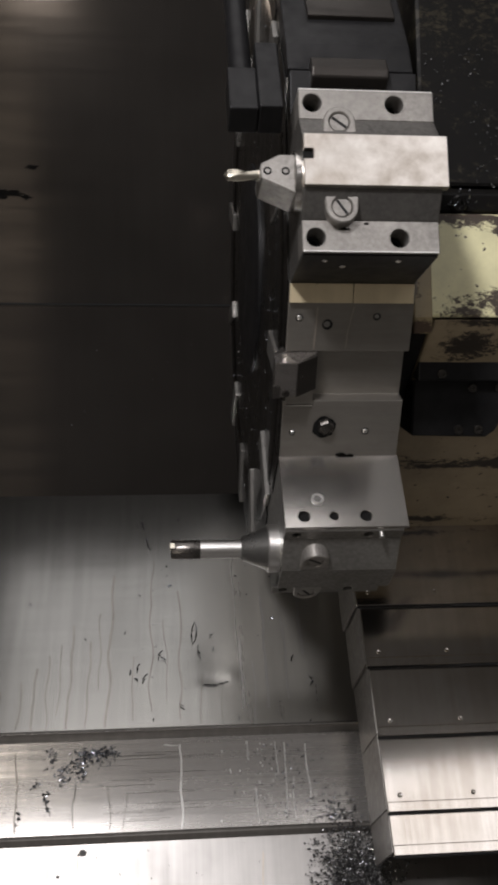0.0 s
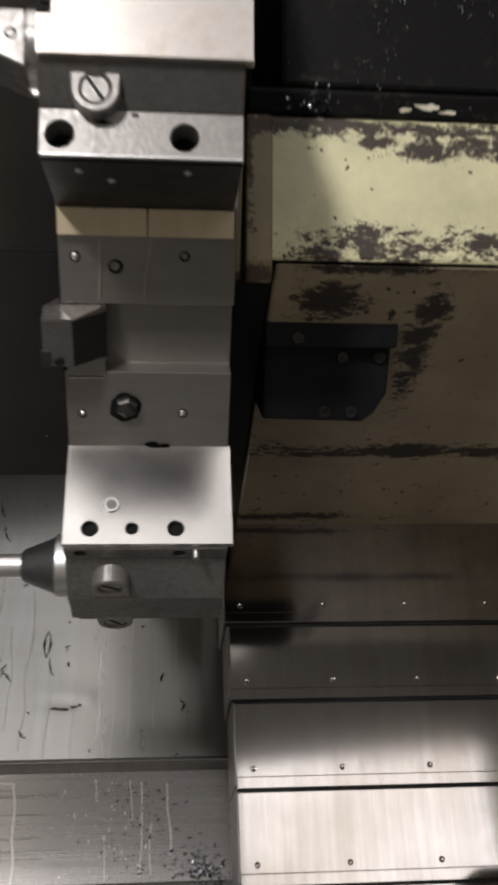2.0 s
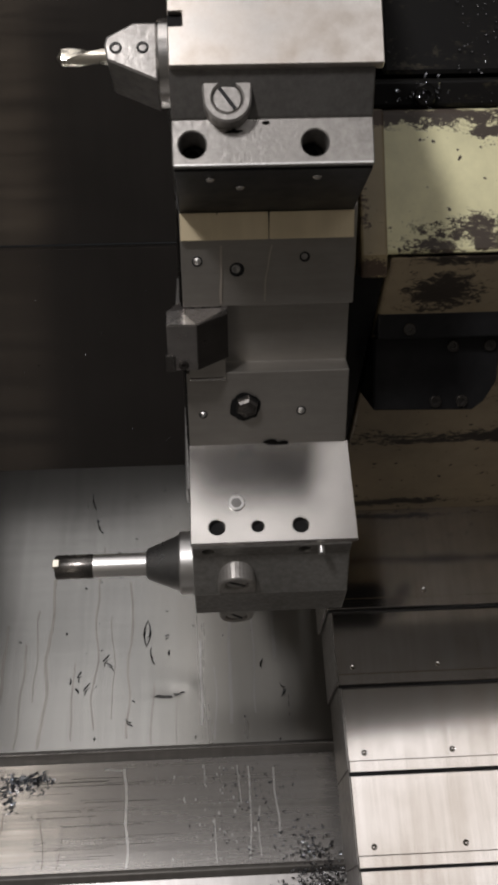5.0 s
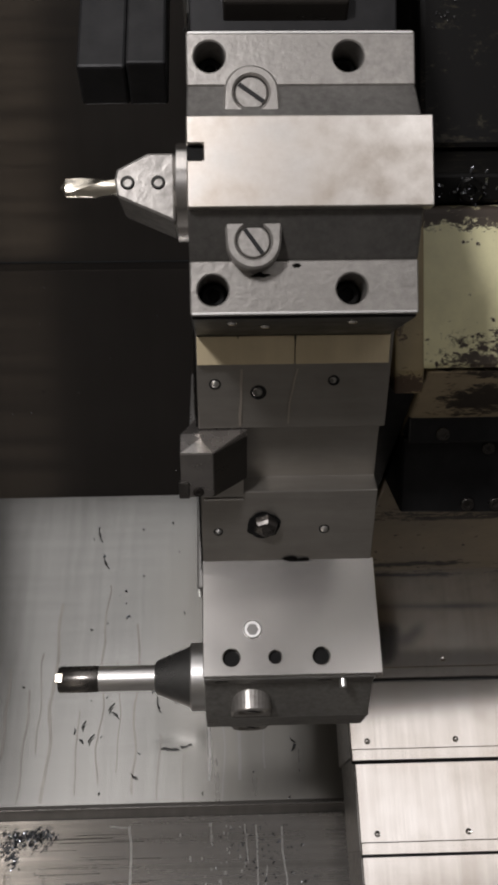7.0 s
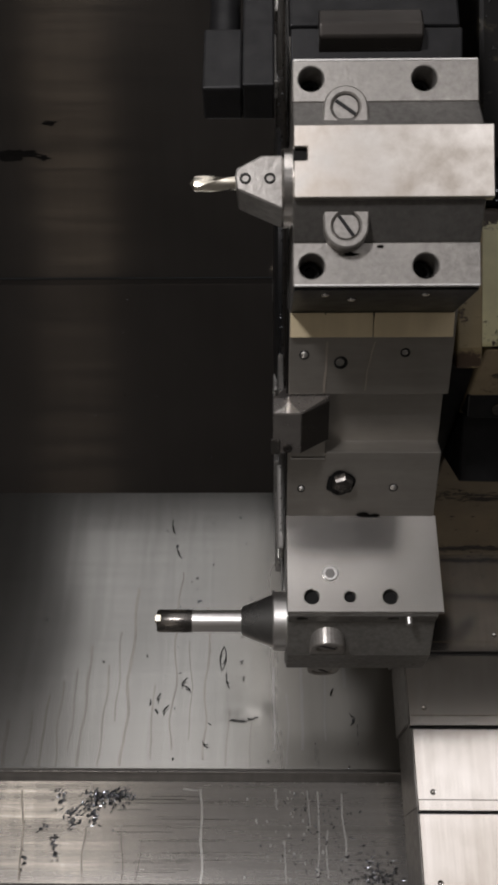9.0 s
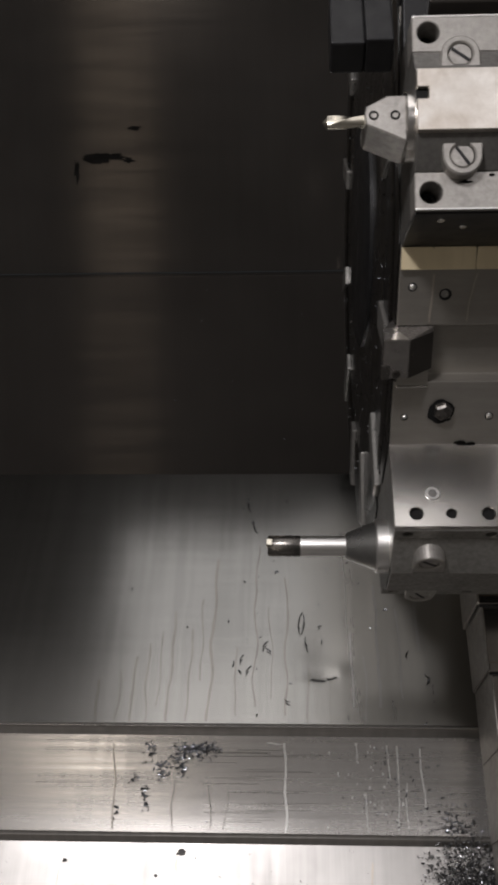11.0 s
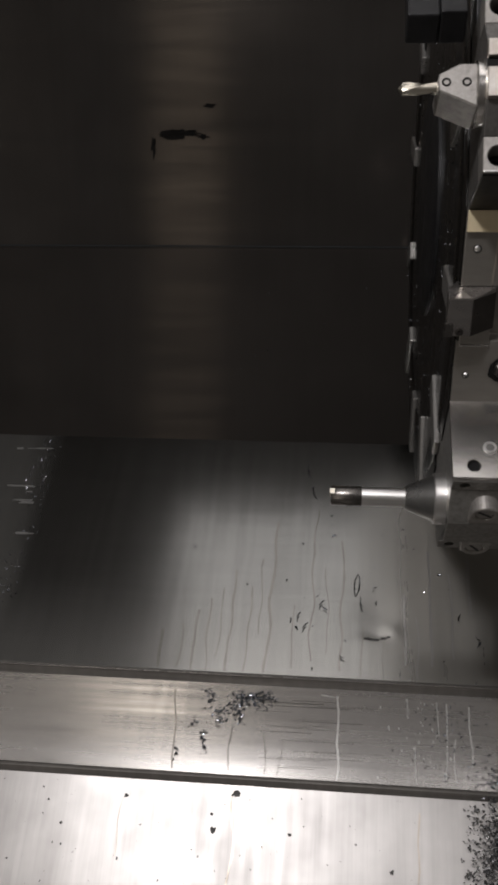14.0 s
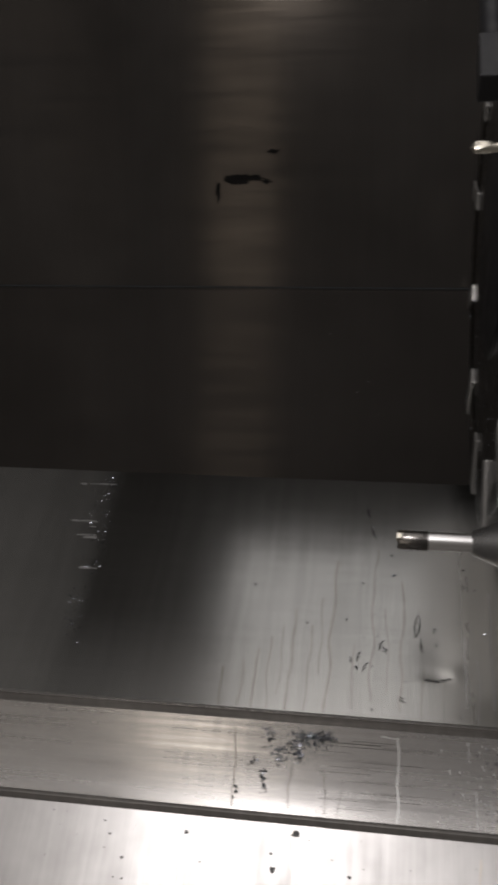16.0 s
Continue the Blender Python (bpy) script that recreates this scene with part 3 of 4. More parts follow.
part("collar", lathe([(0.0205, 0.0), (0.0205, 0.0085), (0.0196, 0.0095)], Matrix.Rotation(radians(-90), 4, "Y"), 48), M_BRIGHT, chuck, "bright polished collar", True)
part("set_screw", lathe([(0.0024, 0), (0.0024, 0.0016), (0.0019, 0.0020), (0.0011, 0.0020), (0.0010, 0.0008)], Matrix.Rotation(radians(22), 4, "X") @ Matrix.Translation((-0.0170, -0.0152, 0.0)) @ Matrix.Rotation(radians(22), 4, "Z") @ Matrix.Rotation(radians(90), 4, "X"), 14), M_PLATE, chuck, "small bright set screw", True)
bar = thing("boring_bar", low @ Matrix.Translation((-0.0285, 0.0645, 0.0525)), "bright steel boring bar with a small insert at its tip", "boring bar")
part("shank", lathe([(0.0076, 0), (0.0076, 0.037)], Matrix.Rotation(radians(-90), 4, "Y"), 32), M_BRIGHT, bar, "", True)
part("head", lathe([(0.0078, 0.037), (0.0080, 0.038), (0.0080, 0.0605), (0.0074, 0.0615)], Matrix.Rotation(radians(-90), 4, "Y"), 24), M_HEAD, bar, "dark notched head", True)
part("insert", box(-0.0626, -0.0580, 0.0040, 0.0094, -0.0020, 0.0034, 0.0005), M_GOLD, bar, "coated cutting insert")

# ---- the middle station: an empty seat with a turning tool ----
mid = station(*CORNER_LOW, ELEV)
turning_tool = thing("turning_tool", mid @ Matrix.Translation((0, G0, 0)), "dark square-shank turning tool wedged in the turret groove", "turning tool")


def tool_block_mesh(y0, y1):
    """A square shank whose flank leans from the proud front face back into the groove, its front top edge ground off."""
    b = bmesh.new()
    plan = [(-0.0095, 0.0170), (0.0074, 0.0170), (0.0256, 0.0005), (0.0256, -GROOVE_DEEP), (0.0, -GROOVE_DEEP), (-0.0095, 0.0040)]
    low = [b.verts.new((x, y0, z)) for x, z in plan]
    high = [b.verts.new((x, y1 - (0.0035 if k < 2 else 0.0), z)) for k, (x, z) in enumerate(plan)]
    for k in range(6):
        b.faces.new((low[k], low[(k + 1) % 6], high[(k + 1) % 6], high[k]))
    b.faces.new(low)
    b.faces.new((high[2], high[3], high[4], high[5]))
    b.faces.new((high[0], high[1], high[2], high[5]))
    bmesh.ops.recalc_face_normals(b, faces=b.faces[:])
    return soften(b, 0.0005)


part("shank", tool_block_mesh(0.0105, G1 - G0 - 0.0003), M_TOOL, turning_tool)
TOP = G1 - G0 - 0.0003
# ground corner in brighter steel, with its highlight put into the colour
b = bmesh.new()
tri = [(-0.0092, TOP - 0.0035, 0.0168), (0.0071, TOP - 0.0035, 0.0168), (0.0010, TOP - 0.0012, 0.0075)]
low3, high3 = ([b.verts.new((x, y + dy, z + 0.0002)) for x, y, z in tri] for dy in (-0.0006, 0.0007))
b.faces.new(high3)
b.faces.new(low3[::-1])
for k in range(3):
    b.faces.new((low3[k], low3[(k + 1) % 3], high3[(k + 1) % 3], high3[k]))
bmesh.ops.recalc_face_normals(b, faces=b.faces[:])
part("lit_corner", b, M_PLATE, turning_tool, "ground corner of the shank, brightened for the light it catches")
# a thin sheet makes the flank darker than the front face
across = Vector((0.0182, 0, -0.0165)).normalized()
b = box(0.0004, 0.0242, 0.0108, TOP - 0.0037, -0.0004, 0.0005, 0.0002)
b.transform(Matrix.Translation((0.0074, 0, 0.0170)) @ Matrix(((across.x, 0, -across.z, 0), (0, 1, 0, 0), (across.z, 0, across.x, 0), (0, 0, 0, 1))))
part("flank", b, M_RAIL, turning_tool, "thin dark sheet over the flank of the shank")
part("insert", box(-0.0108, -0.0050, 0.0098, 0.0205, 0.0128, 0.0178, 0.0008), M_HEAD, turning_tool, "worn cutting insert")
part("clamp_screw", lathe([(0.0030, 0), (0.0030, 0.0008), (0.0024, 0.0012), (0.0013, 0.0012), (0.0011, 0.0004)], Matrix.Translation((-0.0005, 0.0140, 0.0168)), 14), M_RAIL, turning_tool, "rusty insert screw", True)
part("clamp", box(0.0020, 0.0240, -0.0028, 0.0098, -0.004, 0.0014, 0.0006), M_TURRET, turning_tool, "clamp bar under the shank")
part("clamp_edge", box(0.0020, 0.0240, -0.0042, -0.0029, -0.003, 0.0020, 0.0004), M_PLATE, turning_tool, "bright worn edge of the clamp bar")


def on_turret(name, bm, material, m, label="", smooth=False):
    ob = part(name, bm, material, turret, label, smooth)
    ob.matrix_parent_inverse = turret.matrix_world.inverted()
    ob.matrix_basis = m
    return ob


for x0, x1 in ((0.0006, 0.0491), (0.0497, 0.0965)):
    on_turret("corner_band", box(x0, x1, 0.0, 0.0150, -0.0045, 0.0008, 0.0004), M_BAND, mid @ Matrix.Translation((0, FACET - 0.0160, 0.0028)) @ Matrix.Rotation(radians(-9), 4, "X"), "yellowish band along the facet edge")


def grease_patch(w, h, seed):
    b = bmesh.new()
    top = b.verts.new((0, 0, 0.0005))
    rim = []
    for k in range(36):
        a = k * math.tau / 36
        d = 1.0 + 0.18 * noise.noise((math.cos(a) * 1.3 + seed, math.sin(a) * 1.3, 0.0)) + 0.12 * noise.noise((math.cos(a) * 5 + seed, math.sin(a) * 5, 3.0))
        rim.append(b.verts.new((w * d * math.cos(a), h * d * math.sin(a), 0)))
    for k in range(36):
        b.faces.new((top, rim[k], rim[(k + 1) % 36]))
    return b


def seat_hole(x, y, r, screw):
    on_turret("screw_hole", lathe([(r, -0.003), (r, 0.0003), (r * 0.9, 0.0005), (r * 0.84, 0.0002)], mid @ Matrix.Translation((x, y, 0)), 20), M_DARK, Matrix(), "", True)
    if not screw:
        on_turret("screw_head", lathe([(r * 0.62, -0.002), (r * 0.62, 0.0004), (r * 0.5, 0.0007), (r * 0.3, 0.0004)], mid @ Matrix.Translation((x - r * 0.1, y + r * 0.1, 0)), 12), M_GREY, Matrix(), "dark sunk screw", True)
    if screw:
        on_turret("screw_head", lathe([(r * 0.75, -0.002), (r * 0.75, 0.0002), (r * 0.3, 0.0012)], mid @ Matrix.Translation((x, y, 0)), 12), M_BRIGHT, Matrix(), "bright worn screw head", True)


for x, y, r, s in ((0.0092, 0.1255, 0.0030, True), (0.0314, 0.1202, 0.0042, False), (0.0698, 0.1268, 0.0030, False), (0.0093, 0.0272, 0.0026, True), (0.0698, 0.0280, 0.0030, True)):
    seat_hole(x, y, r, s)
on_turret("grease", grease_patch(0.0092, 0.0098, 4.0), M_HOLE, mid @ Matrix.Translation((0.0350, 0.0318, 0.0006)), "black grease round the bolt")
on_turret("hex_bolt", lathe([(0.0070, 0), (0.0070, 0.0045), (0.0058, 0.0062), (0.0030, 0.0070), (0.0010, 0.0071)], mid @ Matrix.Translation((0.0360, 0.0330, 0)) @ Matrix.Rotation(0.35, 4, "Z") @ Matrix.Rotation(0.12, 4, "X"), 6), M_HEAD, Matrix.Translation((0, 0, 0.0005)), "worn steel hexagon bolt")

# ---- the station above: a dark tool block ----
top_y = AXIS_Y - R_CORNER * math.cos(radians(ELEV + 45))
top_z = AXIS_Z + R_CORNER * math.sin(radians(ELEV + 45))
over = station(top_y, top_z, ELEV + 60)
tool_block = thing("tool_block", over, "black steel tool block on the next turret station", "tool block")
part("base", prism([(0.004, -0.004), (0.004, 0.008), (0.03, 0.012), (0.15, 0.012), (0.15, -0.004)], 0.0, 0.0975, 0.0015), M_DARK, tool_block)
part("rail", prism([(-0.016, 0.004), (-0.016, 0.016), (-0.010, 0.020), (0.003, 0.019), (0.003, 0.004)], 0.016, 0.074, 0.0012), M_RAIL, tool_block, "tarnished dark clamping rail")
part("arm", prism([(-0.060, -0.002), (-0.060, 0.022), (0.012, 0.024), (0.012, -0.002)], -0.0262, -0.009, 0.0012), M_DARK, tool_block, "black arm beside the disc")
part("foot", prism([(-0.060, -0.002), (-0.060, 0.020), (-0.016, 0.022), (-0.016, -0.002)], -0.0475, -0.0264, 0.0014), M_DARK, tool_block, "black foot of the arm")
part("pin", lathe([(0.0098, 0.0), (0.0098, 0.004), (0.0088, 0.005), (0.0088, 0.11), (0.0078, 0.111)], Matrix.Translation((-0.0368, -0.018, 0.011)) @ Matrix.Rotation(radians(-90), 4, "X"), 28), M_DARK, tool_block, "round black bar standing on the foot", True)
part("plate", box(0.020, 0.090, 0.062, 0.118, 0.011, 0.016, 0.001), M_RAIL, tool_block, "tarnished brownish plate")

# added black filler, hides the facet that would catch the lamp
b = box(0.0005, 0.0972, 0.1205, 0.1570, -0.004, 0.013, 0.001)
on_turret("facet_filler", b, M_DARK, station(*CORNER_TOP, ELEV + 30), "black filler added to keep the facet above the holder dark")

# ---- housing of the turret head ----
housing = thing("turret_housing", pose(0.1, 0.2, 0.83), "cream-painted cast turret housing with heavily chipped enamel", "machine housing")
M_CREAM_UP = chipped_paint("cream_enamel_upper", CREAM, (0.050, 0.037, 0.027), [(0.082, 0.251, 0.034, 0.009), (0.105, 0.318, 0.075, 0.005), (0.108, 0.248, 0.030, 0.009), (0.050, 0.243, 0.022, 0.007), (0.078, 0.245, 0.020, 0.004), (0.150, 0.252, 0.035, 0.010), (0.086, 0.310, 0.016, 0.004), (0.115, 0.307, 0.022, 0.006), (0.030, 0.319, 0.016, 0.003), (0.075, 0.320, 0.06, 0.0035), (0.17, 0.310, 0.04, 0.007), (0.26, 0.30, 0.03, 0.012), (0.28, 0.255, 0.06, 0.010)])
# same enamel darkened for the downward face; the worn patches are wear
M_CREAM_SHADE = chipped_paint("cream_enamel_shaded", (0.40, 0.325, 0.215), PRIMER, [(0.062, 0.214, 0.022, 0.010), (0.13, 0.180, 0.010, 0.040), (0.09, 0.237, 0.05, 0.004), (0.16, 0.082, 0.12, 0.006), (0.08, 0.078, 0.04, 0.003), (0.08, -0.003, 0.06, 0.004)])


# paint and bare colour are both near black here
M_REAR = chipped_paint("dark_enamel_rear", (0.032, 0.028, 0.019), (0.005, 0.0047, 0.0044), [(0.2, 0.4, 0.6, 0.2), (0.06, 0.33, 0.3, 0.03), (0.4, 0.34, 0.3, 0.03)], 0.15)


# brown holds both the rusty stain and the turret's shadow on the flange
M_CREAM_EDGE = chipped_paint("cream_enamel_stained_shaded", (0.33, 0.265, 0.15), (0.07, 0.045, 0.028), [(0.012, 0.232, 0.012, 0.006), (0.008, 0.300, 0.003, 0.03), (0.014, 0.318, 0.012, 0.004)])
M_FLAKE = chipped_paint("cream_enamel_flake", (0.80, 0.74, 0.58), PRIMER, [(0.0, 0.0, 0.001, 0.001)])


def housed(name, bm, mat, label="", smooth=False):
    bm.transform(Matrix.Translation((-0.1, -0.2, -0.83)))
    return part(name, bm, mat, housing, label, smooth)


housed("front_casting", prism([(0.0875, 1.0685), (0.3520, 0.8040), (0.44, 0.80), (0.44, 1.066)], 0.1245, 0.60, 0.002), M_CREAM_SHADE, "cream lower casting, its enamel darkened for the shade")
housed("upper_casting", prism([(0.0850, 1.0700), (0.1085, 1.1530), (0.44, 1.1530), (0.44, 1.0705)], 0.107, 0.60, 0.003), M_CREAM_UP, "cream upper casting with paint worn off along its edges")
b = box(0.1, 0.1232, 0.0, 0.2400, -0.03, 0.002, 0.001)
b.transform(pose(0, 0.2680, 0.8940, 135))
housed("black_spacer", b, M_DARK, "black spacer plate beside the disc")
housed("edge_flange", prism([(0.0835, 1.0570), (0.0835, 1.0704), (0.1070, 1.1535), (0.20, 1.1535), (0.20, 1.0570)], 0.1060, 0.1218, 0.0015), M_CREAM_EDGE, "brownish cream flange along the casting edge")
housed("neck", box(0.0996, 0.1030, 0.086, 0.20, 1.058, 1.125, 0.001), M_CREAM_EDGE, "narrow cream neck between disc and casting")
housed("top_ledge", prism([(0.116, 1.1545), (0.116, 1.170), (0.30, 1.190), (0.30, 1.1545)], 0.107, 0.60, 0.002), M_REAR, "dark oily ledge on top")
housed("top_casting", prism([(0.19, 1.18), (0.26, 1.42), (0.44, 1.42), (0.44, 1.18)], 0.135, 0.60, 0.004), M_REAR, "near-black oily rear casting with specks of dark enamel")
def flake(x, z, w, h, seed):
    b = bmesh.new()
    rim = []
    for k in range(14):
        a = k * math.tau / 14
        d = 1.0 + 0.7 * noise.noise((math.cos(a) * 2 + seed, math.sin(a) * 2, 0.4))
        rim.append(b.verts.new((x + w * d * math.cos(a), 0.1154, z + h * d * math.sin(a))))
    f = b.faces.new(rim)
    out = bmesh.ops.extrude_face_region(b, geom=[f])
    bmesh.ops.translate(b, vec=(0, 0.0008, 0), verts=[v for v in out["geom"] if isinstance(v, bmesh.types.BMVert)])
    housed("paint_flake", b, M_FLAKE, "flake of cream paint left on the ledge")


for k, (x, z, w, h) in enumerate(((0.203, 1.1600, 0.0035, 0.0012), (0.217, 1.1618, 0.0070, 0.0020), (0.230, 1.1592, 0.0050, 0.0009), (0.288, 1.1625, 0.012, 0.0024), (0.312, 1.1640, 0.008, 0.0016), (0.275, 1.1605, 0.004, 0.0010))):
    flake(x, z, w, h, k * 3.7)
housed("ledge_bolt", lathe([(0.0070, -0.003), (0.0070, 0.002), (0.0058, 0.0034), (0.0030, 0.0034), (0.0026, 0.001)], pose(0.148, 0.1158, 1.1612, 90), 16), M_TURRET_FACE, "wet dark bolt head", True)
b = slab([(0.1245, 0.9615), (0.1930, 0.9600), (0.2010, 0.9660), (0.2090, 0.9800), (0.2100, 1.0120), (0.1245, 1.0120)], -0.22, -0.140, (), 0.0012)
b.transform(Matrix.Rotation(radians(90), 4, "X"))
housed("clamp_block", b, M_DARK, "black bolted clamp block")
housed("clamp_bar", box(0.1245, 0.2110, 0.1270, 0.185, 1.0126, 1.0300, 0.0012), M_DARK, "black bar along the top of the clamp block")
for bx, by, bz in ((0.1450, 0.1270, 1.0190), (0.1775, 0.140, 1.0050), (0.2025, 0.140, 1.0050), (0.1670, 0.140, 0.9670), (0.1850, 0.140, 0.9670)):
    housed("block_bolt", lathe([(0.0042, -0.002), (0.0042, 0.002), (0.0036, 0.0026), (0.002, 0.0026), (0.0018, 0.001)], pose(bx, by, bz, 90), 16), M_HEAD, "", True)

# ---- telescopic covers ----
cover = thing("telescopic_cover", pose(0.11, 0.1143, 0.5658), "stepped sheet steel telescopic way cover with riveted lips", "way cover")
SLOPE = pose(0, 0, 0, 45.5)
for k, (t0, t1, left) in enumerate(((-0.004, 0.058, 0.1205), (0.0345, 0.125, 0.1190), (0.1062, 0.195, 0.1180), (0.1772, 0.262, 0.1150), (0.2430, 0.349, 0.1110))):
    lift = 0.0045 * (k - 1)
    b = box(left - 0.11, 0.45, t0, t1, lift - 0.0025, lift, 0.0006)
    box(left - 0.11, 0.45, t0 - 0.0022, t0 + 0.0075, lift - 0.0042, lift + 0.0012, 0.0008, b)
    b.transform(SLOPE)
    plate = part("plate", b, M_COVER, cover)
    # a black strip draws the shadow line below each lip
    b = box(left - 0.11, 0.45, t0 - 0.0038, t0 - 0.0020, lift - 0.0042, lift - 0.0006, 0.0004)
    b.transform(SLOPE)
    part("lip_shadow", b, M_DARK, plate, "black strip for the shadow line under the lip")
    b = box(left - 0.11 - 0.0012, left - 0.11 + 0.0012, t0 + 0.001, t1, lift - 0.085, lift - 0.0005, 0.0005)
    b.transform(SLOPE)
    part("side_flange", b, M_LIP, plate)
    for r in range(5 if k > 0 else 0):
        b = lathe([(0.0025, 0), (0.0025, 0.0003), (0.0021, 0.0006), (0.0015, 0.0004)], SLOPE @ Matrix.Translation((left - 0.11 + 0.014 + r * 0.074, t0 + 0.0135, lift)), 12)
        part("rivet", b, M_COVER, plate, "", True)

# ---- chips ----
rng = random.Random(7)


def curl(b, m, length, width, bend, twist_by):
    """One curled sliver of metal."""
    prev = None
    steps = 5
    for i in range(steps + 1):
        u = i / steps - 0.5
        ang = u * bend
        r = length / max(bend, 0.2)
        p = Vector((r * math.sin(ang), 0, r * (1 - math.cos(ang))))
        w = Vector((0, math.cos(u * twist_by), math.sin(u * twist_by))) * width * (1 - 0.6 * abs(u))
        pair = [b.verts.new(m @ (p + w)), b.verts.new(m @ (p - w))]
        if prev:
            b.faces.new((prev[0], pair[0], pair[1], prev[1]))
        prev = pair


def chips(name, surface, spots, label, material=M_CHIP, floor_z=None):
    b = bmesh.new()
    for x, y, lift, size in spots:
        m = surface @ Matrix.Translation((x, y, 0.0006 + lift + (floor_z(y) if floor_z else 0.0))) @ Euler((rng.uniform(-0.7, 0.7), rng.uniform(-0.7, 0.7), rng.uniform(0, 6.28))).to_matrix().to_4x4()
        curl(b, m, size, size * rng.uniform(0.12, 0.3), rng.uniform(0.6, 4.0), rng.uniform(-2, 2))
    return tagged(part(name, b, material), label, "metal chips", kind="stuff")


strip_m = ledge_strip.matrix_world
spots = []
clumps = [(-0.176, 0.079, 0.010, 0.0050, 105), (-0.190, 0.072, 0.006, 0.0055, 45), (-0.158, 0.080, 0.007, 0.0035, 45), (-0.188, 0.061, 0.003, 0.0040, 22), (-0.220, 0.079, 0.004, 0.0070, 26), (-0.211, 0.066, 0.007, 0.0030, 22), (-0.237, 0.052, 0.003, 0.0022, 12), (-0.209, 0.055, 0.004, 0.0025, 14), (-0.226, 0.040, 0.0018, 0.0030, 9), (-0.225, 0.026, 0.0018, 0.0045, 9), (-0.256, 0.018, 0.0020, 0.0050, 7)]
for cx, cy, sx, sy, n in clumps:
    for _ in range(n):
        spots.append((cx + rng.gauss(0, sx), min(0.092, cy + rng.gauss(0, sy)), rng.random() * 0.003, rng.uniform(0.0022, 0.0056)))
for _ in range(24):
    x, y = rng.gauss(-0.195, 0.035), 0.066 - abs(rng.gauss(0, 0.022))
    if y > 0.004:
        spots.append((x, y, 0, rng.uniform(0.001, 0.003)))
chips("ledge_chips", strip_m, spots, "dark metal chips lying on the steel ledge", M_CHIP, ledge_z)
spots = [(x, y, 0, size) for x, y, size in (
    (-0.044, 0.310, 0.005), (-0.077, 0.302, 0.004), (-0.136, 0.080, 0.007), (-0.1285, 0.070, 0.008), (-0.109, 0.021, 0.005), (-0.038, 0.107, 0.005),
    (-0.191, 0.125, 0.004), (-0.260, 0.175, 0.004), (-0.126, 0.184, 0.006), (-0.093, 0.228, 0.005), (-0.089, 0.198, 0.006), (-0.030, 0.201, 0.005),
    (-0.144, 0.133, 0.006), (0.076, 0.059, 0.008), (0.036, 0.148, 0.005), (0.007, 0.182, 0.005), (-0.012, 0.019, 0.005), (-0.118, 0.270, 0.005))]
spots += [(rng.uniform(-0.16, 0.09), rng.uniform(0.01, 0.30), 0, rng.uniform(0.0012, 0.004)) for _ in range(34)]
spots += [(rng.gauss(-0.482, 0.009), rng.choice((0.325, 0.30, 0.262, 0.235, 0.19, 0.15, 0.11)) + rng.gauss(0, 0.012), 0, rng.uniform(0.001, 0.0036)) for _ in range(170)]
spots += [(rng.uniform(-0.46, -0.28), rng.uniform(0.02, 0.33), 0, rng.uniform(0.001, 0.002)) for _ in range(9)]
chips("panel_chips", PANEL_FRAME, spots, "few dark metal slivers stuck to the sloping panel")
spots = [(rng.uniform(-0.6, 0.12), rng.uniform(-0.2, 0.0), 0, rng.uniform(0.001, 0.004)) for _ in range(90)]
chips("apron_chips", lower_apron.matrix_world, spots, "few dark metal slivers on the bright apron")
spots = []
for _ in range(5200):
    a, d = rng.uniform(0, 6.28), abs(rng.gauss(0, 0.028))
    x, y = 0.106 + d * math.cos(a), -0.055 + 1.5 * d * math.sin(a)
    if x > 0.052 + 0.012 * noise.noise((y * 60, 0.0, 1.0)):
        spots.append((x, y, max(0.0, 0.026 - d * 0.42) * rng.uniform(0.5, 1.0), rng.uniform(0.0018, 0.0052)))
chips("chip_pile", lower_apron.matrix_world, spots, "heap of dark oily metal chips beside the cover", M_CHIP_DARK)

spots = []
for _ in range(2600):
    x, y = rng.uniform(0.14, 0.48), rng.uniform(0.0, 0.26)
    if noise.noise((x * 22, y * 22, 4.0)) > 0.12:
        spots.append((x, y, rng.random() * 0.002, rng.uniform(0.0008, 0.0030)))
ledge_spots = [(rng.gauss(0.148, 0.008), rng.gauss(0.0, 0.004), rng.random() * 0.004, rng.uniform(0.0012, 0.004)) for _ in range(26)]
ledge_spots += [(rng.uniform(0.26, 0.36), rng.gauss(0.0, 0.005), rng.random() * 0.004, rng.uniform(0.001, 0.004)) for _ in range(70)]
ledge_spots += [(rng.uniform(0.11, 0.40), rng.gauss(-0.003, 0.002), rng.random() * 0.001, rng.uniform(0.0008, 0.002)) for _ in range(60)]
chips("housing_chips", pose(0, 0.1150, 1.1625, 90), ledge_spots, "wet chips caught on the housing ledge")
chips("casting_chips", pose(0, 0.19, 1.18, 73.7), spots, "fine wet chips clinging to the rear casting", M_CHIP_DARK)


spots = [(rng.uniform(-0.30, 0.02), rng.uniform(0.03, 0.24), 0, rng.uniform(0.001, 0.0028)) for _ in range(26)]
chips("wall_chips", pose(0, 0.5748, 0.7929, 83.66), spots, "few tiny bright chips stuck to the lower wall")
M_STAIN = metal("dried_grease", (0.05, 0.048, 0.045), (0.02, 0.0195, 0.0185), 0.5, metallic=0.1)
M_SMEAR = metal("oily_smear", (0.27, 0.26, 0.245), (0.15, 0.146, 0.138), 0.3, relief=0.04, metallic=0.9)


spots = [(rng.uniform(-0.27, 0.27), rng.uniform(-0.27, 0.27), 0, rng.uniform(0.0008, 0.0035)) for _ in range(900)]
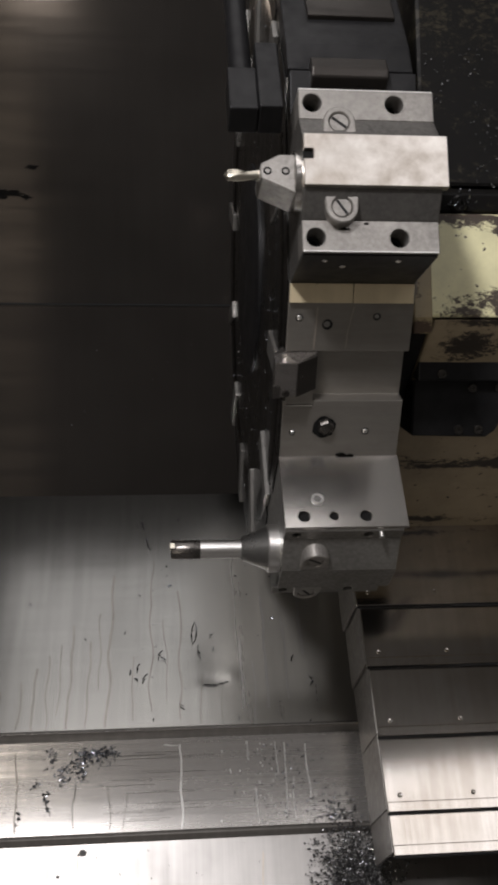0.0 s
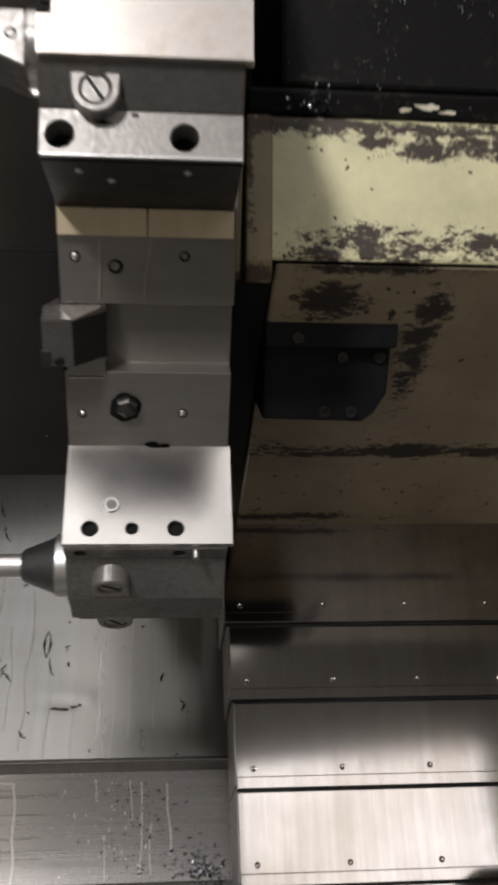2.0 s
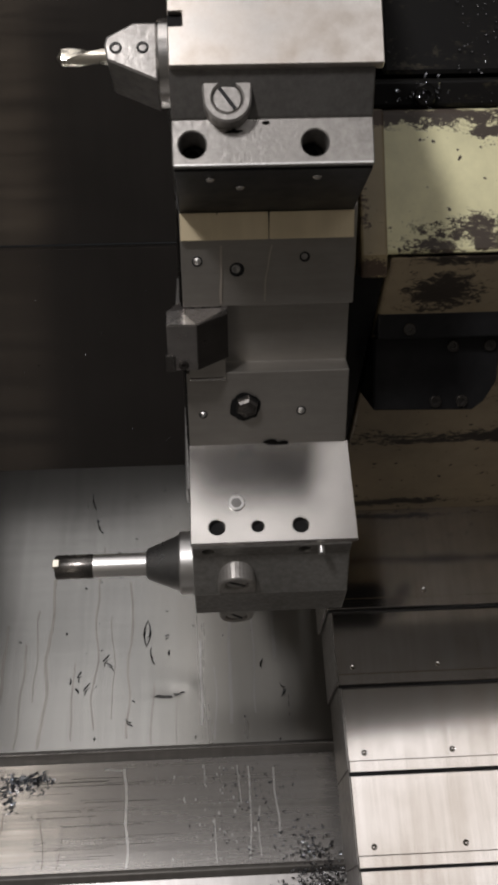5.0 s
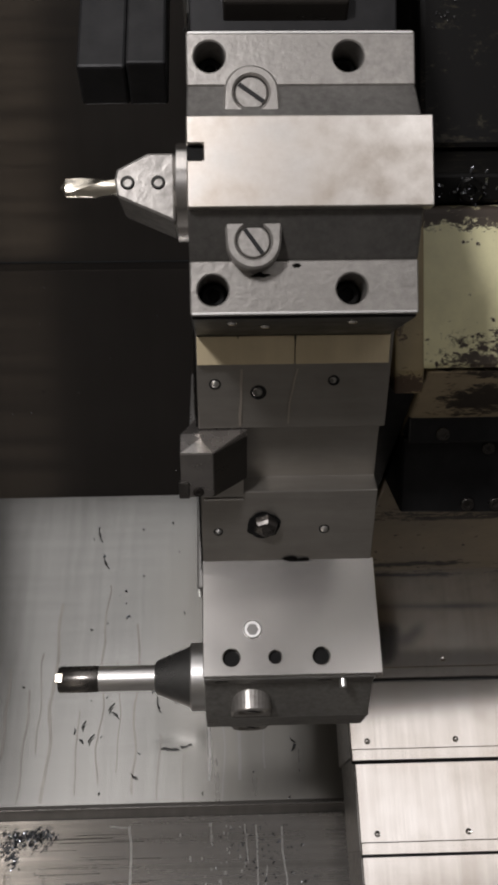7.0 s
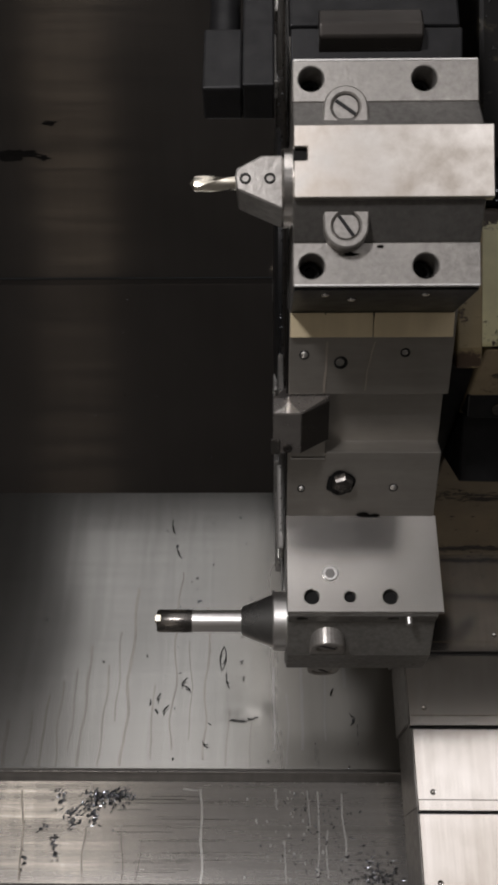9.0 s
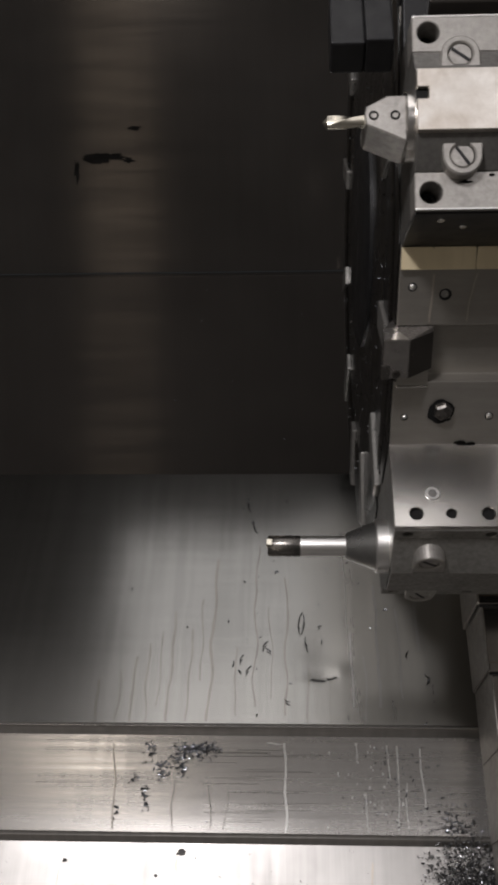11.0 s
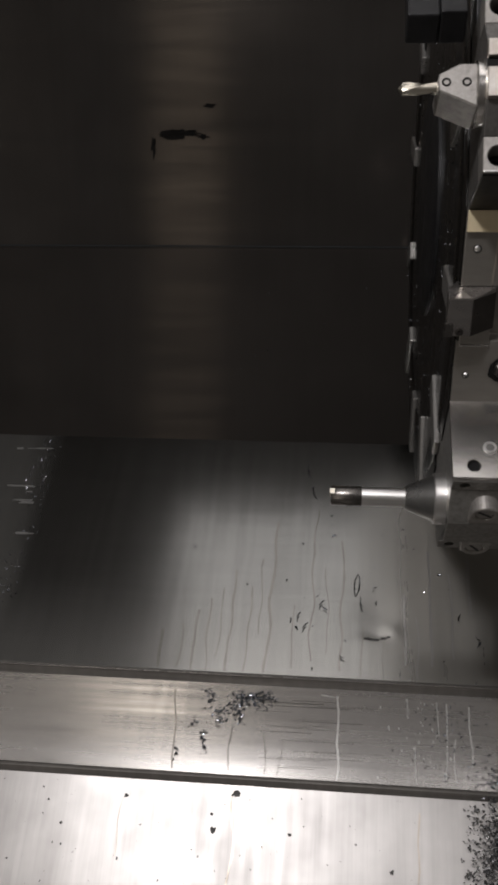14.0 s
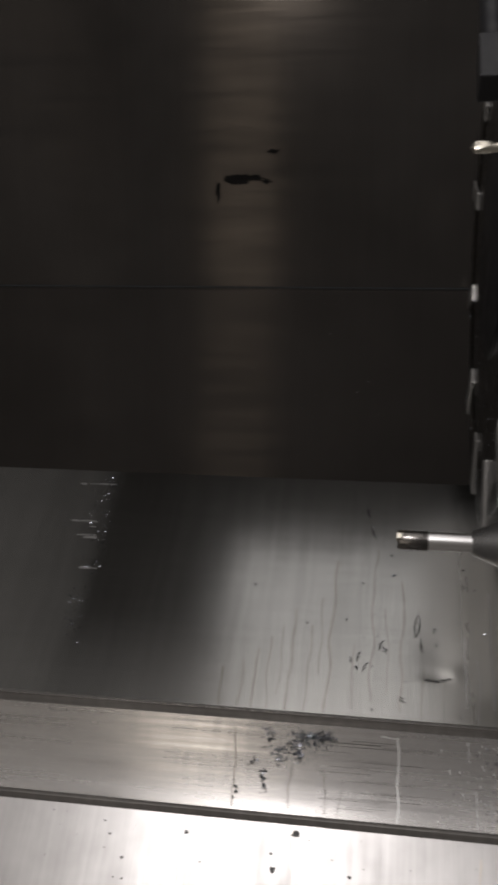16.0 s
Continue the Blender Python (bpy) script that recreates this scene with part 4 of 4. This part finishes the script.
spots = [s for s in spots if 0.12 < math.hypot(s[0], s[1]) < 0.275]
chips("face_chips", pose(-0.002, AXIS_Y, AXIS_Z) @ FACE, spots, "wet chips sticking to the turret face")


M_TAR = metal("dried_black_grease", (0.006, 0.0055, 0.005), (0.003, 0.0028, 0.0026), 0.8, metallic=0.0)
M_TAR.node_tree.nodes["Principled BSDF"].inputs["Specular IOR Level"].default_value = 0.05


def blot(name, m, size, seed, label, thick=0.0004, material=M_TAR):
    """An uneven patch of dried grease."""
    r = random.Random(seed)
    b = bmesh.new()
    top = b.verts.new((0, 0, thick))
    rim = []
    for k in range(40):
        a = k * math.tau / 40
        d = 0.75 + 0.5 * noise.noise((math.cos(a) * 1.7 + seed, math.sin(a) * 1.7, 0.0)) + r.uniform(-0.08, 0.08)
        rim.append(b.verts.new((size[0] * d * math.cos(a), size[1] * d * math.sin(a), 0)))
    for k in range(40):
        b.faces.new((top, rim[k], rim[(k + 1) % 40]))
    ob = part(name, b, material)
    ob.matrix_world = m
    return tagged(ob, label, "grease stain", kind="stuff")


blot("grease_stain", pose(-0.318, 0.6524, 1.192, 90), (0.036, 0.009), 3, "black grease smear on the back wall")
blot("grease_stain", pose(-0.345, 0.6524, 1.178, 90), (0.004, 0.018), 11, "thin black grease drip on the back wall")
blot("grease_stain", pose(-0.300, 0.6524, 1.194, 90), (0.030, 0.005), 14, "black grease smear on the back wall")
for dx, dy, w, h, seed in ((-0.047, 0.0610, 0.0060, 0.0013, 24), (-0.030, 0.0622, 0.0050, 0.0012, 25), (-0.024, 0.0640, 0.0030, 0.0011, 26)):
    blot("grease_stain", PANEL_FRAME @ Matrix.Translation((dx, dy, 0.0006)), (w, h), seed, "dark smear beside the dent in the panel", 0.0001, M_STAIN)
blot("grease_stain", PANEL_FRAME @ Matrix.Translation((-0.040, 0.0600, 0.0006)), (0.007, 0.0014), 23, "dark smear beside the dent in the panel", 0.0001, M_STAIN)
# blots below the boss draw its grease and its soft shadow together
for dx, dy, w, h, seed in ((0.0450, 0.0205, 0.0024, 0.0010, 31), (0.0300, 0.0166, 0.0050, 0.0012, 37)):
    blot("grease_stain", up @ Matrix.Translation((dx, dy, FLANGE_Z + 0.0004)), (w, h), seed, "black grease and the shadow of the boss on the tool holder", 0.0002, M_TAR)
blot("grease_stain", pose(-0.268, 0.6524, 1.228, 90), (0.009, 0.004), 5, "small black grease spot on the back wall")
blot("grease_stain", pose(-0.278, 0.6524, 1.189, 90), (0.010, 0.004), 8, "small black grease spot on the back wall")

# ---- tailstock corner ----
tailstock = thing("tailstock", pose(0.318, 0.0, 0.275), "cream-painted tailstock casting caked with dark chips", "tailstock")
M_TAIL = chipped_paint("cream_enamel_tail", (0.66, 0.60, 0.40), (0.06, 0.054, 0.044), [(0.06, 0.27, 0.16, 0.20)])
b = slab([(-0.11, -0.30), (0.20, -0.30), (0.20, 0.42), (0.03, 0.42), (-0.016, 0.384), (-0.071, 0.308), (-0.105, 0.262), (-0.11, 0.24)], 0.0, 0.09, (), 0.0)
soften(b, 0.012, 30, 4)
b.transform(Matrix.Rotation(radians(90), 4, "X") @ Matrix.Translation((0, 0, -0.06)))
part("casting", b, M_TAIL, tailstock, "", True)
b = slab([(-0.060, 0.310), (-0.016, 0.372), (0.03, 0.408), (0.17, 0.408), (0.17, 0.30), (-0.04, 0.28)], 0.0, 0.006, (), 0.0025)
b.transform(Matrix.Rotation(radians(90), 4, "X") @ Matrix.Translation((0.012, -0.012, 0.028)))
part("wiper", b, M_TURRET_FACE, tailstock, "dark oily chip wiper on the casting")
spots = [(rng.uniform(-0.10, 0.15), rng.uniform(0.22, 0.40), rng.random() * 0.003, rng.uniform(0.0012, 0.0036)) for _ in range(1400)]
spots = [s for s in spots if s[0] > -0.06 + (s[1] - 0.31) * 0.72]
chips("tailstock_chips", pose(0.318, -0.036, 0.275, 90), spots, "dark oily chips stuck to the tailstock", M_CHIP_DARK)


def run(b, m, x, y0, y1, width, seed, stray=1.0, on_ledge=False, on_panel=False):
    """A thin wandering ribbon of dried coolant from y0 down to y1."""
    prev = None
    n = 26
    for i in range(n + 1):
        y = y0 + (y1 - y0) * i / n
        off = stray * (0.005 * noise.noise((seed * 3.1, y * 24, 0.0)) + 0.0007 * noise.noise((seed, y * 90, 2.0)))
        w = width * (0.6 + 0.5 * abs(noise.noise((seed, y * 60, 5.0))))
        ends = [m @ Vector((x + off - w, y, 0.0005)), m @ Vector((x + off + w, y, 0.0005))]
        if on_ledge:
            ends = [strip_m @ Vector((q.x, q.y, ledge_z(q.y) + 0.0005)) for q in (strip_m.inverted() @ p for p in ends)]
        if on_panel:
            ends = [PANEL_FRAME @ Vector((q.x, q.y, panel_rise(q.x, q.y) + 0.00025)) for q in (PANEL_FRAME.inverted() @ p for p in ends)]
        pair = [b.verts.new(p) for p in ends]
        if prev:
            b.faces.new((prev[0], prev[1], pair[1], pair[0]))
        prev = pair


M_RUN = metal("dried_coolant", (0.32, 0.306, 0.285), (0.23, 0.219, 0.203), 0.20, rough_var=0.02, relief=0.02, metallic=0.9)
M_RUN_PALE = metal("pale_coolant", (0.72, 0.71, 0.69), (0.40, 0.396, 0.385), 0.36, (1, 1, 1), 260, 40, relief=0.05, metallic=0.6)
M_RUN_BROWN = metal("brown_coolant", (0.54, 0.49, 0.43), (0.40, 0.35, 0.30), 0.42, relief=0.04, metallic=0.8)
b = bmesh.new()
for k, (x, top, end, w) in enumerate(((-0.245, 0.088, 0.012, 0.0019), (-0.231, 0.104, 0.012, 0.0012), (-0.205, 0.144, 0.013, 0.0018), (-0.186, 0.122, 0.014, 0.0014), (-0.160, 0.215, 0.014, 0.0022), (-0.262, 0.070, 0.014, 0.0014), (-0.133, 0.100, 0.020, 0.0010), (-0.283, 0.060, 0.012, 0.0024), (-0.218, 0.118, 0.030, 0.0010), (-0.173, 0.160, 0.060, 0.0011), (-0.112, 0.235, 0.030, 0.0013), (-0.078, 0.190, 0.020, 0.0016), (-0.095, 0.150, 0.040, 0.0008), (-0.055, 0.075, 0.014, 0.0012))):
    run(b, PANEL_FRAME, x, top, end, w, k + 1, on_panel=True)
run(b, PANEL_FRAME, -0.030, 0.060, 0.012, 0.0006, 31, on_panel=True)
tagged(part("coolant_run", b, M_RUN), "thin dark runs of dried coolant down the panel", "coolant runs", kind="stuff")
b = bmesh.new()
run(b, strip_m, -0.079, 0.088, 0.001, 0.0016, 41, on_ledge=True)
run(b, strip_m @ Matrix.Translation((-0.082, 0.0875, 0)) @ Matrix.Rotation(radians(90), 4, "Z"), 0.0, 0.016, 0.0, 0.0009, 45, on_ledge=True)
run(b, strip_m, 0.0385, 0.086, 0.004, 0.0011, 42, on_ledge=True)
run(b, strip_m, 0.0640, 0.084, 0.022, 0.0013, 43, on_ledge=True)
run(b, strip_m, 0.004, 0.040, 0.002, 0.0008, 44, on_ledge=True)
for k in range(46):
    x, y, s = rng.gauss(0.010, 0.016), rng.uniform(0.004, 0.088), rng.uniform(0.0005, 0.0017)
    run(b, strip_m, x, y + s, y - s, s * 0.9, 200 + k, on_ledge=True)
for x, top, end, w, seed in ((0.029, 0.087, 0.052, 0.0008, 47), (0.047, 0.050, 0.006, 0.0009, 48), (-0.004, 0.088, 0.070, 0.0007, 50)):
    run(b, strip_m, x, top, end, w, seed, on_ledge=True)
tagged(part("coolant_run", b, M_RUN_PALE), "pale runs of wet coolant on the ledge", "coolant runs", kind="stuff")
spots = [(rng.gauss(0.040, 0.022), rng.uniform(0.004, 0.088), rng.random() * 0.001, rng.uniform(0.001, 0.0034)) for _ in range(150)]
spots += [(rng.gauss(0.092, 0.011), 0.002 + abs(rng.gauss(0, 0.014)), rng.random() * 0.003, rng.uniform(0.0016, 0.0046)) for _ in range(150)]
chips("wet_chips", strip_m, spots, "small wet chips in the oil on the ledge", M_CHIP, ledge_z)
b = bmesh.new()
run(b, strip_m, -0.195, 0.050, 0.0015, 0.0009, 51, on_ledge=True)
run(b, strip_m, -0.158, 0.046, 0.0025, 0.0007, 52, on_ledge=True)
run(b, strip_m, -0.259, 0.086, 0.002, 0.0012, 53, on_ledge=True)
run(b, strip_m, -0.140, 0.040, 0.0025, 0.0005, 54, on_ledge=True)
tagged(part("coolant_run", b, M_RUN), "dark runs of coolant below the chips on the ledge", "coolant runs", kind="stuff")
b = bmesh.new()
for k, (x, top, end, w) in enumerate(((-0.187, -0.006, -0.14, 0.0014), (-0.156, -0.010, -0.13, 0.0010), (0.007, -0.016, -0.12, 0.0012), (-0.31, -0.02, -0.08, 0.0006))):
    run(b, lower_apron.matrix_world, x, top, end, w, 60 + k)
tagged(part("coolant_run", b, M_RUN_BROWN), "brownish coolant runs on the bright apron", "coolant runs", kind="stuff")
b = bmesh.new()
for x, y, size, turn in ((-0.102, 0.102, 0.012, 0.9), (-0.097, 0.095, 0.010, -0.6), (-0.0635, 0.130, 0.026, 1.45), (-0.0575, 0.128, 0.026, 4.55), (-0.0560, 0.104, 0.016, 1.8), (-0.128, 0.085, 0.010, 1.1), (-0.120, 0.072, 0.012, 0.9), (-0.125, 0.296, 0.016, 1.75), (-0.117, 0.262, 0.016, 2.0), (-0.077, 0.035, 0.009, 2.6), (0.055, 0.09, 0.012, 1.3), (0.075, 0.065, 0.009, 2.4), (-0.04, 0.125, 0.006, 0.3)):
    curl(b, PANEL_FRAME @ Matrix.Translation((x, y, 0.003)) @ Matrix.Rotation(turn, 4, "Z") @ Matrix.Rotation(0.5, 4, "X"), size, 0.0009, 2.2, 0.8)
tagged(part("curled_chips", b, M_CHIP), "long curled dark chips stuck to the sloping panel", "metal chips", kind="stuff")
b = bmesh.new()
facet = mid @ Matrix.Translation((0, 0, 0.0003))
run(b, facet, 0.0493, FACET - 0.020, G1 + 0.003, 0.0007, 71)
run(b, facet, 0.0215, FACET - 0.020, G1 + 0.002, 0.0010, 72)
tagged(part("coolant_run", b, M_RUN_BROWN), "faint brownish drip marks on the turret facet", "coolant runs", kind="stuff")
b = bmesh.new()
band_m = mid @ Matrix.Translation((0, 0, 0.0009))
run(b, band_m, 0.0493, FACET - 0.001, FACET - 0.0160, 0.0009, 75, 0.4)
run(b, band_m, 0.0215, FACET - 0.001, FACET - 0.0160, 0.0006, 76, 0.4)
tagged(part("oil_drip", b, M_RAIL), "dark oily drips over the yellowish band", "oil drips", kind="stuff")
blot("grease_stain", mid @ Matrix.Translation((0.054, 0.0045, 0.0006)), (0.011, 0.0038), 44, "black grease on the lower edge of the turret facet")
specks = [(rng.uniform(-0.45, 0.02), -rng.uniform(0.004, 0.13), 0.0006, rng.choice((0.0009, 0.0012, 0.0012, 0.0022))) for _ in range(60)]
chips("apron_specks", lower_apron.matrix_world, specks, "scattered dark metal chips on the bright apron")
specks = [(rng.uniform(-0.40, 0.10), rng.uniform(0.004, 0.09), 0.0006, rng.choice((0.0008, 0.0010, 0.0018))) for _ in range(45)]
chips("ledge_specks", strip_m, specks, "scattered small dark chips on the steel ledge", M_CHIP, ledge_z)
# fine scratches left by wiping, under the chips
b = bmesh.new()
for k in range(26):
    x, y = rng.uniform(-0.17, -0.10), rng.uniform(0.010, 0.082)
    run(b, strip_m @ Matrix.Translation((x, y, 0.0)) @ Matrix.Rotation(radians(90), 4, "Z"), 0.0, 0.0, -rng.uniform(0.03, 0.08), rng.uniform(0.00015, 0.0004), 300 + k, 0.05, on_ledge=True)
tagged(part("wiping_marks", b, M_SMEAR), "thin dark wiping marks across the steel ledge", "wiping marks", kind="stuff")
blot("grease_stain", lower_apron.matrix_world @ Matrix.Translation((-0.1856, -0.0090, 0.0006)), (0.0055, 0.0045), 61, "dark grease blot at the top of the apron", 0.0002, M_STAIN)
for k, (x, y, w, h) in enumerate(((-0.305, -0.018, 0.0032, 0.0026), (-0.2075, -0.047, 0.0040, 0.0050), (-0.372, -0.05, 0.0022, 0.0020), (-0.210, -0.031, 0.0024, 0.0020), (-0.126, -0.046, 0.0026, 0.0022), (-0.02, -0.075, 0.0030, 0.0026))):
    blot("grease_stain", lower_apron.matrix_world @ Matrix.Translation((x, y, 0.0006)), (w, h), 70 + k, "small dark blot on the bright apron", 0.0002, M_STAIN)
M_FILM = metal("coolant_film", (0.50, 0.495, 0.485), (0.40, 0.395, 0.385), 0.30, rough_var=0.02, relief=0.04, metallic=0.8)
b = bmesh.new()
for k, (x, top, end, w) in enumerate(((0.024, 0.180, 0.030, 0.0022), (0.070, 0.177, 0.097, 0.0026), (0.048, 0.150, 0.040, 0.0012), (-0.005, 0.120, 0.030, 0.0016), (0.008, 0.090, 0.015, 0.0012))):
    run(b, PANEL_FRAME, x, top, end, w, 400 + k, 0.5, on_panel=True)
tagged(part("coolant_run", b, M_FILM), "pale films of dried coolant down the panel", "coolant runs", kind="stuff")
b = bmesh.new()
for k in range(15):
    x, y = -0.497 + rng.uniform(-0.03, 0.012), rng.choice((0.322, 0.258, 0.249, 0.236, 0.232, 0.184)) + rng.gauss(0, 0.0012)
    run(b, PANEL_FRAME @ Matrix.Translation((x, y, 0.0008)) @ Matrix.Rotation(radians(90), 4, "Z"), 0.0, 0.0, -rng.uniform(0.006, 0.026), rng.uniform(0.0007, 0.0024), 420 + k, 0.12, on_panel=True)
tagged(part("wiping_marks", b, M_FILM), "short pale scuffs across the sloping panel", "wiping marks", kind="stuff")
